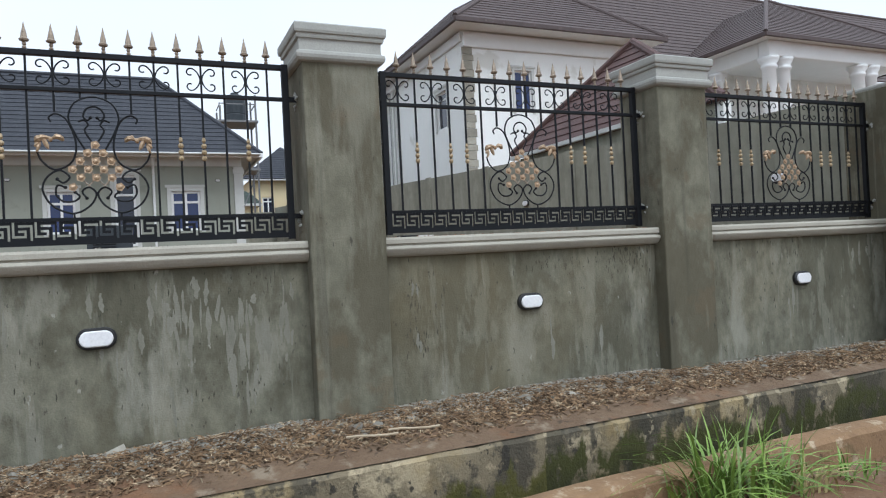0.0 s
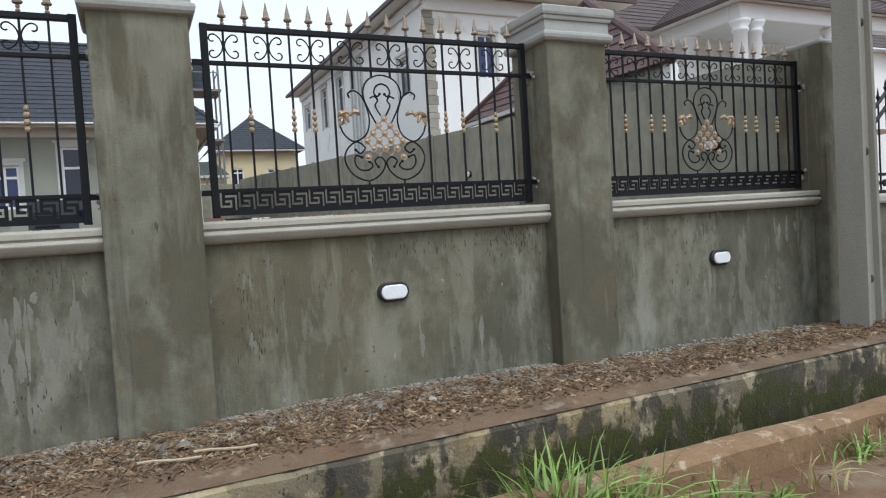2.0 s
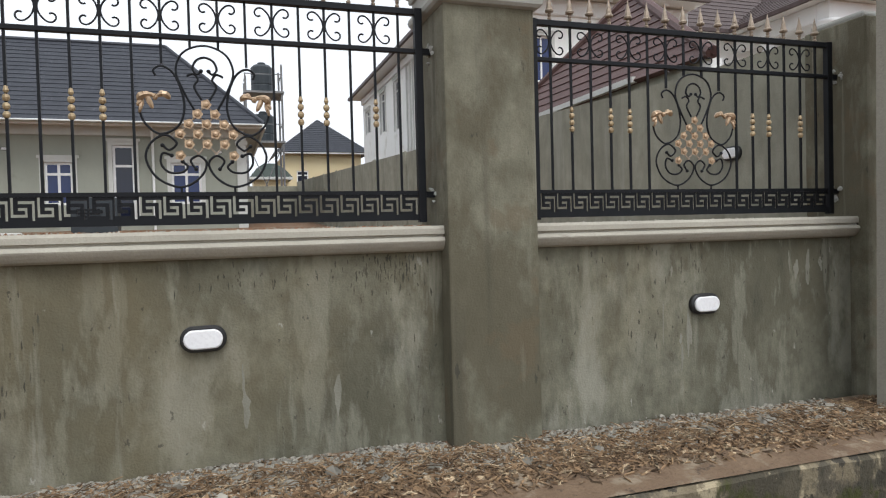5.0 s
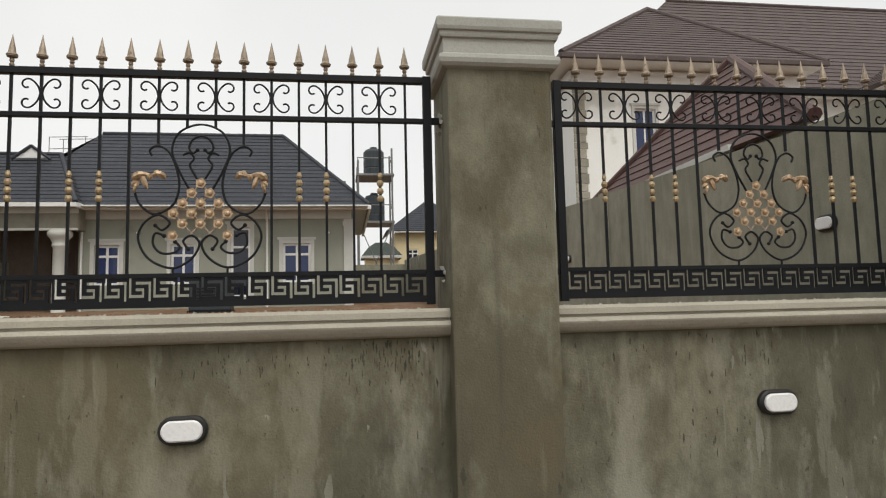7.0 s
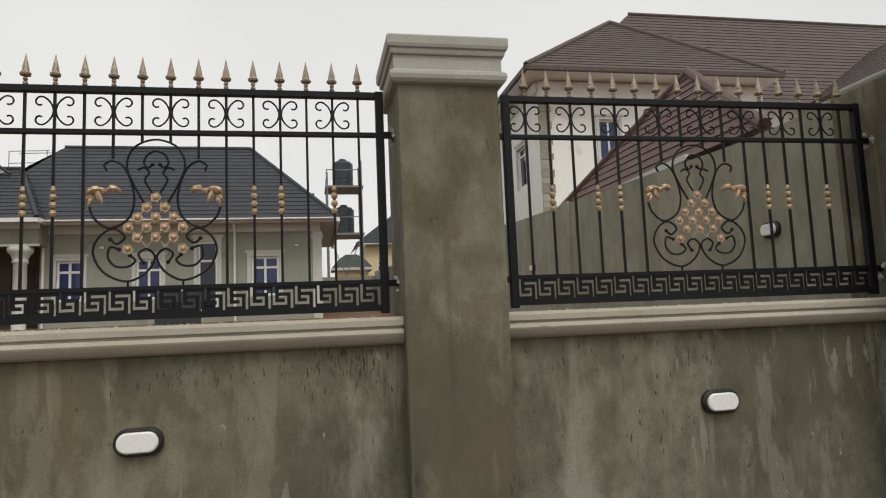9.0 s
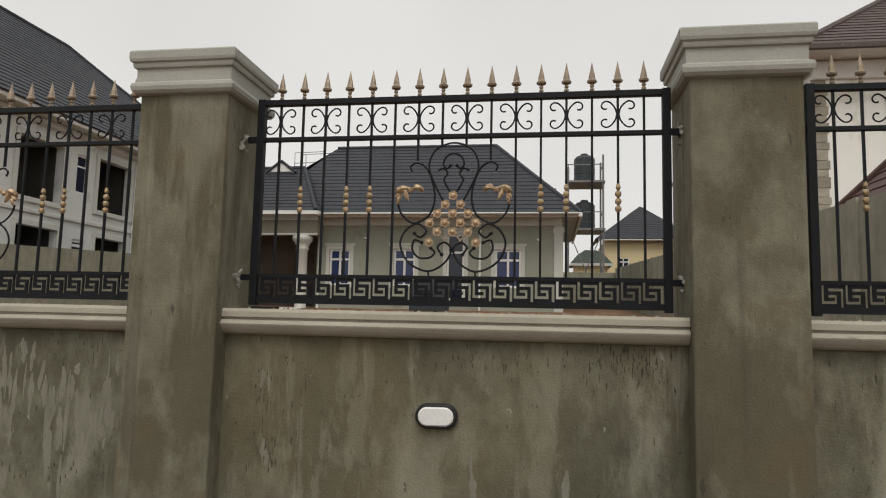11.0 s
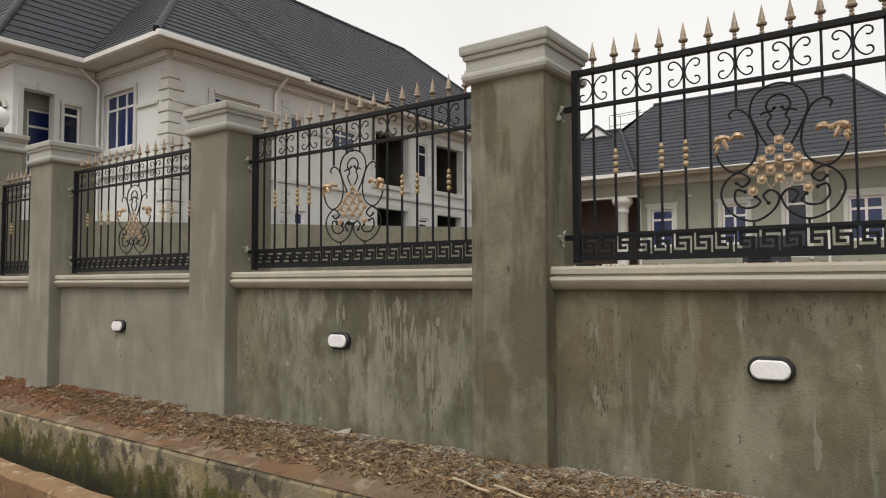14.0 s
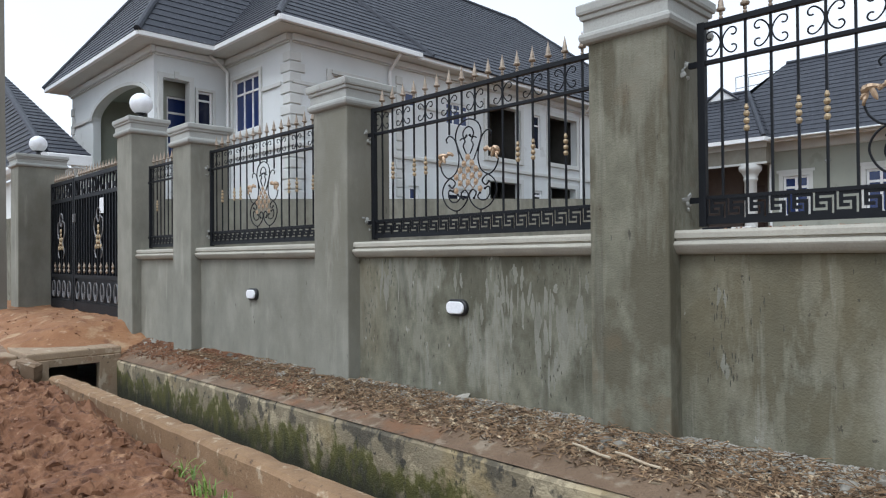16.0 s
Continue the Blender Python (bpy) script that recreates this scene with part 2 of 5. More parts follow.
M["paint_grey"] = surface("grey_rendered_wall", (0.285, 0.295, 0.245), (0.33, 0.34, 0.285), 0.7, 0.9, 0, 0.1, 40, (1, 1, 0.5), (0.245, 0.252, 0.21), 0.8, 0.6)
M["paint_cream"] = surface("cream_rendered_wall", (0.60, 0.615, 0.60), (0.67, 0.685, 0.67), 0.7, 0.9, 0, 0.1, 40, (1, 1, 0.5), (0.52, 0.53, 0.515), 0.8, 0.6)
M["paint_white"] = surface("white_rendered_wall", (0.80, 0.80, 0.77), (0.84, 0.84, 0.81), 0.5, 0.9, 0, 0.1, 40, (1, 1, 0.5), (0.66, 0.65, 0.60), 0.6, 0.6)
M["paint_yellow"] = surface("yellow_rendered_wall", (0.66, 0.55, 0.33), (0.70, 0.60, 0.38), 0.5, 0.9, 0, 0.1, 40)
M["trim_white"] = surface("white_pvc", (0.78, 0.78, 0.77), (0.72, 0.72, 0.70), 1.0, 0.5, 0, 0.03, 40)
M["trim_grey"] = surface("moulding_mortar", (0.60, 0.60, 0.565), (0.53, 0.53, 0.50), 1.5, 0.9, 0, 0.1, 40)
M["stone"] = surface("stone_cladding", (0.36, 0.34, 0.28), (0.26, 0.24, 0.19), 2.0, 0.9, 0, 0.3, 20, vary=0.2)
# pale spots on black and brown shingles are painted highlights, for a dappled sheen
M["roof_black"] = surface("charcoal_shingle", (0.020, 0.023, 0.032), (0.032, 0.036, 0.046), 2.0, 0.62, 0, 0.5, 40, (1, 1, 1), (0.075, 0.08, 0.092), 7, 0.58, (1, 1, 1.5), 0.12, relief=9)
M["roof_brown"] = surface("brown_shingle", (0.062, 0.043, 0.040), (0.085, 0.06, 0.056), 2.0, 0.62, 0, 0.5, 40, (1, 1, 1), (0.13, 0.098, 0.092), 7, 0.58, (1, 1, 1.5), 0.12, relief=9)
M["roof_green"] = surface("dark_green_sheet", (0.018, 0.032, 0.024), (0.028, 0.045, 0.034), 2.0, 0.6, 0, 0.3, 40)
M["roof_red"] = surface("maroon_tile", (0.072, 0.036, 0.031), (0.10, 0.050, 0.043), 2.0, 0.6, 0, 0.5, 40, (1, 1, 1), (0.06, 0.03, 0.027), 7, 0.6)
# dark colour painted in for the shade inside hollows
M["dark"] = surface("painted_hollow_shade", (0.06, 0.058, 0.05), (0.09, 0.085, 0.075), 2.0, 0.9, 0, 0.1)
M["tank"] = surface("black_polyethylene", (0.022, 0.03, 0.036), (0.03, 0.038, 0.044), 3.0, 0.5, 0, 0.05)
M["galv"] = surface("weathered_steel", (0.16, 0.16, 0.16), (0.23, 0.225, 0.22), 6.0, 0.6, 0.3, 0.1)
M["pole"] = surface("utility_pole_concrete", (0.195, 0.182, 0.148), (0.27, 0.255, 0.212), 2.0, 0.9, 0, 0.5, 60, (1, 1, 0.3), (0.15, 0.14, 0.11), 2.2, 0.6, (3, 3, 0.3), 0.1)
M["brick"] = surface("brown_brick_cladding", (0.12, 0.09, 0.075), (0.16, 0.12, 0.098), 4.0, 0.9, 0, 0.3, 20)
M["door_brown"] = surface("brown_door_paint", (0.06, 0.028, 0.018), (0.08, 0.04, 0.025), 3, 0.5, 0, 0.1)
M["leaf"] = surface("shrub_leaf", (0.035, 0.075, 0.02), (0.06, 0.11, 0.035), 3, 0.7, 0, 0.1)
M["bamboo"] = surface("pale_stick", (0.50, 0.42, 0.30), (0.42, 0.33, 0.22), 12, 0.8, 0, 0.2)
M["cable"] = surface("black_cable", (0.015, 0.015, 0.016), (0.02, 0.02, 0.02), 4, 0.6, 0, 0.0)
glass = bpy.data.materials.new("blue_tinted_glass")
glass.use_nodes = True
g = glass.node_tree.nodes["Principled BSDF"]
g.inputs["Base Color"].default_value = (0.014, 0.027, 0.10, 1)
g.inputs["Roughness"].default_value = 0.06
M["glass"] = glass
dglass = glass.copy()
dglass.name = "dark_window_glass"
dglass.node_tree.nodes["Principled BSDF"].inputs["Base Color"].default_value = (0.012, 0.015, 0.03, 1)
M["dglass"] = dglass


# ---- mesh helpers ----
def part(name, bm, material, parent=None, label="", smooth=False):
    """Links a bmesh as one mesh object, under a thing or a part where one is given."""
    me = bpy.data.meshes.new(name)
    bmesh.ops.recalc_face_normals(bm, faces=bm.faces[:])
    bm.to_mesh(me)
    bm.free()
    me.materials.append(M[material])
    if smooth:
        me.shade_smooth()
    ob = new(name, me)
    if parent is not None:
        ob.parent = parent
    return tagged(ob, label)


def box(bm, x0, x1, y0, y1, z0, z1, m=None):
    vs = [bm.verts.new((x, y, z)) for x in (x0, x1) for y in (y0, y1) for z in (z0, z1)]
    for f in ((0, 1, 3, 2), (4, 6, 7, 5), (0, 4, 5, 1), (2, 3, 7, 6), (0, 2, 6, 4), (1, 5, 7, 3)):
        bm.faces.new([vs[i] for i in f])
    if m is not None:
        bmesh.ops.transform(bm, matrix=m, verts=vs)
    return vs


def boxes(*dims, bevel=0.0):
    bm = bmesh.new()
    for d in dims:
        box(bm, *d)
    if bevel:
        bmesh.ops.bevel(bm, geom=bm.edges[:], offset=bevel, segments=2, affect="EDGES", profile=0.5)
    return bm


def tube(bm, pts, r, sides=6, taper=None):
    """A round bar along a line of points, with closed ends."""
    pts = [Vector(p) for p in pts]
    rings, side = [], None
    for i, p in enumerate(pts):
        d = (pts[min(i + 1, len(pts) - 1)] - pts[max(i - 1, 0)]).normalized()
        if side is None or abs(side.dot(d)) > 0.95:
            side = d.orthogonal()
        side = (side - d * side.dot(d)).normalized()
        up = d.cross(side)
        rr = r if taper is None else r * taper[i]
        rings.append([bm.verts.new(p + rr * (math.cos(a) * side + math.sin(a) * up)) for a in (2 * math.pi * k / sides for k in range(sides))])
    for a, b in zip(rings, rings[1:]):
        for k in range(sides):
            bm.faces.new((a[k], a[(k + 1) % sides], b[(k + 1) % sides], b[k]))
    bm.faces.new(rings[0][::-1])
    bm.faces.new(rings[-1])


def lathe(bm, profile, sides=12, at=(0, 0, 0)):
    """A turned shape round the z axis from (radius, height) pairs."""
    rings = []
    for r, z in profile:
        rings.append([bm.verts.new((at[0] + r * math.cos(2 * math.pi * k / sides), at[1] + r * math.sin(2 * math.pi * k / sides), at[2] + z)) for k in range(sides)])
    for a, b in zip(rings, rings[1:]):
        for k in range(sides):
            bm.faces.new((a[k], a[(k + 1) % sides], b[(k + 1) % sides], b[k]))
    bm.faces.new(rings[0][::-1])
    bm.faces.new(rings[-1])


def spline(ctrl, steps=6):
    """A smooth line through (x, z) points in the plane y = 0."""
    c = [Vector((x, 0, z)) for x, z in ctrl]
    out = []
    for i in range(len(c) - 1):
        p0, p1, p2, p3 = c[max(i - 1, 0)], c[i], c[i + 1], c[min(i + 2, len(c) - 1)]
        for s in range(steps):
            t = s / steps
            out.append(0.5 * (2 * p1 + (p2 - p0) * t + (2 * p0 - 5 * p1 + 4 * p2 - p3) * t * t + (3 * p1 - p0 - 3 * p2 + p3) * t ** 3))
    return out + [c[-1]]


def prism(bm, profile, x0, x1, axis="x"):
    """A profile of (depth, height) drawn out along an axis."""
    def at(u, a, b):
        return (u, a, b) if axis == "x" else (a, u, b)
    va = [bm.verts.new(at(x0, a, b)) for a, b in profile]
    vb = [bm.verts.new(at(x1, a, b)) for a, b in profile]
    k = len(profile)
    for i in range(k):
        bm.faces.new((va[i], va[(i + 1) % k], vb[(i + 1) % k], vb[i]))
    bm.faces.new(va[::-1])
    bm.faces.new(vb)


def ring_stack(bm, x0, x1, y0, y1, levels):
    """A rectangular moulding: (outset, height) rings from the bottom to the top, closed."""
    rings = [[bm.verts.new(p) for p in ((x0 - o, y0 - o, z), (x1 + o, y0 - o, z), (x1 + o, y1 + o, z), (x0 - o, y1 + o, z))] for o, z in levels]
    for a, b in zip(rings, rings[1:]):
        for k in range(4):
            bm.faces.new((a[k], a[(k + 1) % 4], b[(k + 1) % 4], b[k]))
    bm.faces.new(rings[0][::-1])
    bm.faces.new(rings[-1])


def empty(name, label, category, at=(0, 0, 0), group=""):
    ob = new(name)
    ob.matrix_basis = pose(*at)
    return tagged(ob, label, category, group)


def courses(bm, e0, e1, r0, r1, n, lift=0.034):
    """A roof plane in n overlapping courses from the eave e0-e1 up to the ridge r0-r1, one connected skin."""
    e0, e1, r0, r1 = (Vector(p) for p in (e0, e1, r0, r1))
    nrm = (e1 - e0).cross((r0 + r1) / 2 - e0).normalized()
    if nrm.z < 0:
        nrm = -nrm
    prev = (bm.verts.new(e0 - nrm * 0.03), bm.verts.new(e1 - nrm * 0.03))
    for k in range(n):
        a, c = k / n, (k + 1) / n
        for t, o in ((a, lift), (c, 0.012)):
            if t > 0.999:
                t = 0.999
            cur = (bm.verts.new(e0.lerp(r0, t) + nrm * o), bm.verts.new(e1.lerp(r1, t) + nrm * o))
            bm.faces.new((prev[0], prev[1], cur[1], cur[0]))
            prev = cur


# ---- setting: ground, drain, fence ----
PIER_Y, PIER_D, WALL_Y, IRON_Y = 4.95, 0.52, 5.09, 5.19
PIERS = [(-5.36, -4.81), (-2.00, -1.45), (1.19, 1.74), (4.29, 4.845), (7.40, 7.95)]
BASE_Z, COP_B, COP_T, CAP_B = -0.3, 1.392, 1.537, 2.80


def ground_height(x, y):
    """Road side near level, a bank under the fence, the compound rising behind it."""
    if y > 5.3:
        return 0.55 + 0.052 * (y - 5.3)
    return -0.03 + 0.012 * x


def sheet(bm, x0, x1, y0, y1, nx, ny, height):
    grid = [[bm.verts.new((x0 + (x1 - x0) * i / nx, y0 + (y1 - y0) * j / ny, 0)) for i in range(nx + 1)] for j in range(ny + 1)]
    for row in grid:
        for v in row:
            v.co.z = height(v.co.x, v.co.y)
    for j in range(ny):
        for i in range(nx):
            bm.faces.new((grid[j][i], grid[j][i + 1], grid[j + 1][i + 1], grid[j + 1][i]))


def road_height(x, y):
    h = -0.13 + 0.02 * max(-6, min(x, 8)) + 0.03 * noise.noise((x * 0.9, y * 0.9, 0)) + 0.015 * noise.noise((x * 3, y * 3, 4))
    # raised earth by the gate
    s = max(0.0, min(1.0, (-5.6 - x) / 1.6)) * max(0.0, min(1.0, (y - 2.2) / 2.0))
    return h + s * (0.70 + 0.05 * noise.noise((x * 4.5, y * 4.5, 6)) + 0.03 * noise.noise((x * 11, y * 11, 2)))


bm = bmesh.new()
sheet(bm, -32, 32, -24, 3.40, 320, 140, road_height)
tagged(part("ground", bm, "soil", smooth=True), "red laterite earth beside the drain", "ground", kind="structure")
bm = bmesh.new()
sheet(bm, -32, -6.3, 3.40, 5.4, 180, 24, road_height)
tagged(part("ground", bm, "gate_earth", smooth=True), "trodden red earth in front of the gate", "ground", kind="structure")
bm = bmesh.new()
sheet(bm, -40, 7.7, 5.35, 60, 30, 30, lambda x, y: ground_height(x, y) + 0.05 * noise.noise((x, y, 2)))
tagged(part("ground", bm, "soil", smooth=True), "bare red earth inside the compound", "ground", kind="structure")
bm = bmesh.new()
sheet(bm, -900, 900, -900, 900, 6, 6, lambda x, y: -1.05)
tagged(part("ground", bm, "soil"), "earth ground reaching to the horizon", "ground", kind="structure")

# the open drain runs nearly along the fence
SLOPE = -0.03
DR = pose(0, 0, 0, 0, -1.0, math.degrees(math.atan(SLOPE)))


def drain_piece(name, profile, x0, x1, material, label, seg=150):
    bm = bmesh.new()
    rings = [[bm.verts.new((x0 + (x1 - x0) * k / seg, a, c)) for a, c in profile] for k in range(seg + 1)]
    m = len(profile)
    for p, q in zip(rings, rings[1:]):
        for i in range(m):
            bm.faces.new((p[i], p[(i + 1) % m], q[(i + 1) % m], q[i]))
    bm.faces.new(rings[0][::-1])
    bm.faces.new(rings[-1])
    for v in bm.verts:
        chip = max(0.0, noise.noise((v.co.x * 4.5, v.co.y * 6, 9)) - 0.15) if v.co.z > 0 else 0.0
        v.co.y += 0.016 * noise.noise((v.co.x * 1.7, v.co.y * 3, v.co.z * 2)) + 0.008 * noise.noise((v.co.x * 9, v.co.y * 5, v.co.z * 5))
        v.co.z += 0.012 * noise.noise((v.co.x * 1.3, v.co.y * 3, 7)) + 0.006 * noise.noise((v.co.x * 8, v.co.y * 9, 2)) - 0.035 * chip
    ob = part(name, bm, material)
    ob.matrix_basis = DR
    return tagged(ob, label, "drain", kind="structure")


drain_piece("drain_back_wall", [(4.32, -0.75), (4.30, 0.10), (4.32, 0.125), (4.62, 0.14), (4.62, -0.75)], -6.4, 2.4, "drain", "weathered mossy concrete back wall of the open drain", 90)
drain_piece("drain_back_wall", [(4.32, -0.75), (4.30, 0.10), (4.32, 0.125), (4.62, 0.14), (4.62, -0.75)], 2.4, 16, "drain_stained", "black-stained mossy concrete back wall of the open drain")
drain_piece("drain_floor", [(3.4, -0.8), (3.4, -0.70), (4.4, -0.70), (4.4, -0.8)], -6.4, 16, "drain", "dark wet floor of the open drain")
drain_piece("drain_front_wall", [(3.36, -0.75), (3.35, 0.045), (3.375, 0.075), (3.44, 0.082), (3.51, 0.075), (3.535, 0.05), (3.53, -0.75)], -5.7, 16, "kerb_front", "earth-stained concrete front kerb of the open drain")


def bank_height(x, y):
    u = max(0.0, min(1.0, (y - (4.34 + SLOPE * x)) / 0.62))
    return 0.125 - 0.05 * max(0.0, min(1.0, (x - 3.0) / 2.0)) * u + 0.0175 * x * (1 - u) + (0.26 + 0.012 * max(-2, min(x, 4.0)) - 0.125) * u ** 0.8 + 0.02 * noise.noise((x * 4, y * 4, 1)) * min(1, u * 3)


bm = bmesh.new()
nx = 260
rows = [[bm.verts.new((-6.6 + 22.6 * i / nx, 4.312 + SLOPE * (-6.6 + 22.6 * i / nx) + 0.9 * j / 12, 0)) for i in range(nx + 1)] for j in range(13)]
for r in rows:
    for v in r:
        v.co.z = bank_height(v.co.x, v.co.y) + 0.006
for j in range(12):
    for i in range(nx):
        bm.faces.new((rows[j][i], rows[j][i + 1], rows[j + 1][i + 1], rows[j + 1][i]))
tagged(part("bank", bm, "ledge", smooth=True), "earth-covered ledge between drain and fence wall", "ground", kind="structure")

# fence wall bays, coping, piers
BAYS = [(-6.85, -5.36), (-4.81, -2.00), (-1.45, 1.19), (1.74, 4.29), (4.845, 7.40)]
for x0, x1 in BAYS:
    wall = tagged(part("fence_wall", boxes((x0 - 0.02, x1 + 0.02, WALL_Y, WALL_Y + 0.24, BASE_Z, COP_B + 0.02)), "fresh_plaster" if x1 < -1.9 else "plaster"), "streaked grey cement-plastered fence wall", "wall", kind="structure")
    bm = bmesh.new()
    fr = 5.0
    prism(bm, [(WALL_Y + 0.30, COP_B), (fr + 0.06, COP_B), (fr + 0.035, COP_B + 0.012), (fr + 0.018, COP_B + 0.03), (fr + 0.004, COP_B + 0.05), (fr, COP_B + 0.06), (fr + 0.008, COP_B + 0.078),
        (fr + 0.034, COP_B + 0.084), (fr + 0.034, COP_B + 0.094), (fr + 0.014, COP_B + 0.098), (fr + 0.014, COP_B + 0.128), (fr + 0.024, COP_T), (WALL_Y + 0.30, COP_T)], x0 + 0.002, x1 - 0.002)
    tagged(part("coping", bm, "coping"), "moulded cream mortar coping on the fence wall", "coping", kind="structure")


def pier(x0, x1, base, shaft_top, y0=PIER_Y, material="pier_plaster"):
    root = empty("fence_pier", "grey plastered fence pier with a moulded cap", "pier", ((x0 + x1) / 2, (y0 + PIER_Y + PIER_D) / 2, base), "piers of the fence")
    w, d = (x1 - x0) / 2, (PIER_Y + PIER_D - y0) / 2
    part("shaft", boxes((-w, w, -d, d, 0, shaft_top - base), bevel=0.012), material, root)
    bm = bmesh.new()
    h = shaft_top - base
    ring_stack(bm, -w, w, -d, d, [(0.002, h - 0.03), (0.026, h - 0.022), (0.040, h - 0.006), (0.045, h + 0.016), (0.040, h + 0.036), (0.024, h + 0.044), (0.020, h + 0.050), (0.020, h + 0.125),
        (0.034, h + 0.130), (0.038, h + 0.142), (0.038, h + 0.158), (0.050, h + 0.164), (0.055, h + 0.18), (0.055, h + 0.222), (0.046, h + 0.232)])
    part("cap", bm, "cap", root, "moulded mortar cap")
    return root


for (x0, x1), extra in zip(PIERS[:4], (0.12, 0.05, 0.0, 0.0)):
    pier(x0, x1, BASE_Z, CAP_B + extra, material="fresh_plaster" if x1 < -1 else "pier_plaster")


# ---- iron panels ----
def scroll_half():
    """From the middle of a C scroll up to its curled end: a wide arc, then a tightening curl."""
    pts, x, z, a = [(0, 0)], 0.0, 0.0, math.pi / 2
    for k in range(8):
        a += 0.95 / 8
        x, z = x + 0.09 * 0.95 / 8 * math.cos(a), z + 0.09 * 0.95 / 8 * math.sin(a)
        pts.append((x, z))
    for k in range(20):
        r = 0.031 - 0.018 * k / 19
        a += 4.5 / 20
        x, z = x + r * 4.5 / 20 * math.cos(a), z + r * 4.5 / 20 * math.sin(a)
        pts.append((x, z))
    return pts


KEY = ["1000000", "1011111", "1000001", "1011101", "1000101", "1111101", "0000001"]


def iron_panel(x0, x1):
    """One fence panel between two piers; its origin is at the bottom of its left post."""
    W = x1 - x0
    zb = 1.575
    root = empty("iron_fence_panel", "black wrought iron fence panel with gold ornaments on the wall coping", "fence panel", (x0, IRON_Y, zb), "iron panels of the fence")
    H = 1.225
    for x in (0, W - 0.045):
        part("post", boxes((x, x + 0.045, -0.022, 0.022, -0.015, H + 0.005), bevel=0.003), "iron", root)
    part("top_rail", boxes((0.045, W - 0.045, -0.02, 0.02, H - 0.036, H), bevel=0.003), "iron", root)
    part("second_rail", boxes((0.045, W - 0.045, -0.016, 0.016, 0.968, 0.994), bevel=0.003), "iron", root)
    for x in (-0.06, W + 0.0):
        for z in (0.13, 0.965):
            part("bracket", boxes((x, x + 0.06, -0.012, 0.012, z, z + 0.035)), "iron", root)
    # key band
    bm = bmesh.new()
    box(bm, 0.045, W - 0.045, -0.014, 0.014, -0.002, 0.032)
    box(bm, 0.045, W - 0.045, -0.012, 0.012, 0.148, 0.170)
    units = round((W - 0.09) / 0.118)
    u = (W - 0.09) / units
    c, rh = u / 7.6, 0.116 / 7
    for k in range(units):
        ox = 0.045 + k * u + 0.3 * c
        for r, line in enumerate(KEY):
            zt = 0.148 - r * rh
            run = None
            for i, ch in enumerate(line + "1"):
                if ch == "0" and run is None:
                    run = i
                if ch == "1" and run is not None:
                    box(bm, ox + run * c - 0.0015, ox + i * c + 0.0015, -0.006, 0.006, zt - rh - 0.001, zt + 0.001)
                    run = None
        box(bm, ox - 0.6 * c, ox, -0.006, 0.006, 0.032, 0.148)
    part("key_band", bm, "iron", root, "band of black key-pattern iron")
    # bars
    n = 16 if W > 2 else max(4, round((W - 0.1) / 0.141))
    pitch = W / (n + 1)
    mid = W / 2
    xs = [pitch * (k + 1) for k in range(n)]
    wide = W > 2
    for k, x in enumerate(xs):
        low = 0.17
        if wide and abs(x - mid) < 0.32:
            low = 0.93 if abs(x - mid) < 0.16 else 0.84
        part("bar", boxes((x - 0.0065, x + 0.0065, -0.0065, 0.0065, low, H - 0.036)), "iron", root)
        bm = bmesh.new()
        z = H
        lathe(bm, [(0.008, z), (0.013, z + 0.008), (0.013, z + 0.016), (0.007, z + 0.022), (0.012, z + 0.03), (0.012, z + 0.038), (0.008, z + 0.046), (0.026, z + 0.052), (0.029, z + 0.062), (0.02, z + 0.072),
            (0.016, z + 0.10), (0.008, z + 0.135), (0.001, z + 0.172)], 8, (x, 0, 0))
        part("spearhead", bm, "spear", root, "tarnished gold spearhead")
        if k % 2 == 0:
            for s in (-1, 1):
                bm = bmesh.new()
                half = scroll_half()
                top = [(x + s * (0.006 - px), 0, 1.0915 + pz) for px, pz in half]
                bot = [(x + s * (0.006 - px), 0, 1.0915 - pz) for px, pz in half[1:]]
                tube(bm, bot[::-1] + top, 0.0048, 6)
                part("scroll", bm, "iron", root)
    if wide:
        marks = [1, 3, 4, n - 5, n - 4, n - 2]
    else:
        marks = [1, n - 2]
    for k in marks:
        bm = bmesh.new()
        for j in range(3):
            zc = 0.535 + 0.042 * j
            lathe(bm, [(0.008, zc), (0.015, zc + 0.006), (0.0185, zc + 0.018), (0.015, zc + 0.03), (0.008, zc + 0.036)], 8, (xs[k], 0, 0))
        lathe(bm, [(0.008, 0.66), (0.014, 0.672), (0.008, 0.695)], 8, (xs[k], 0, 0))
        part("collar", bm, "collar", root, "dull gold beaded collar")
    if wide:
        ornament(root, mid)
    return root


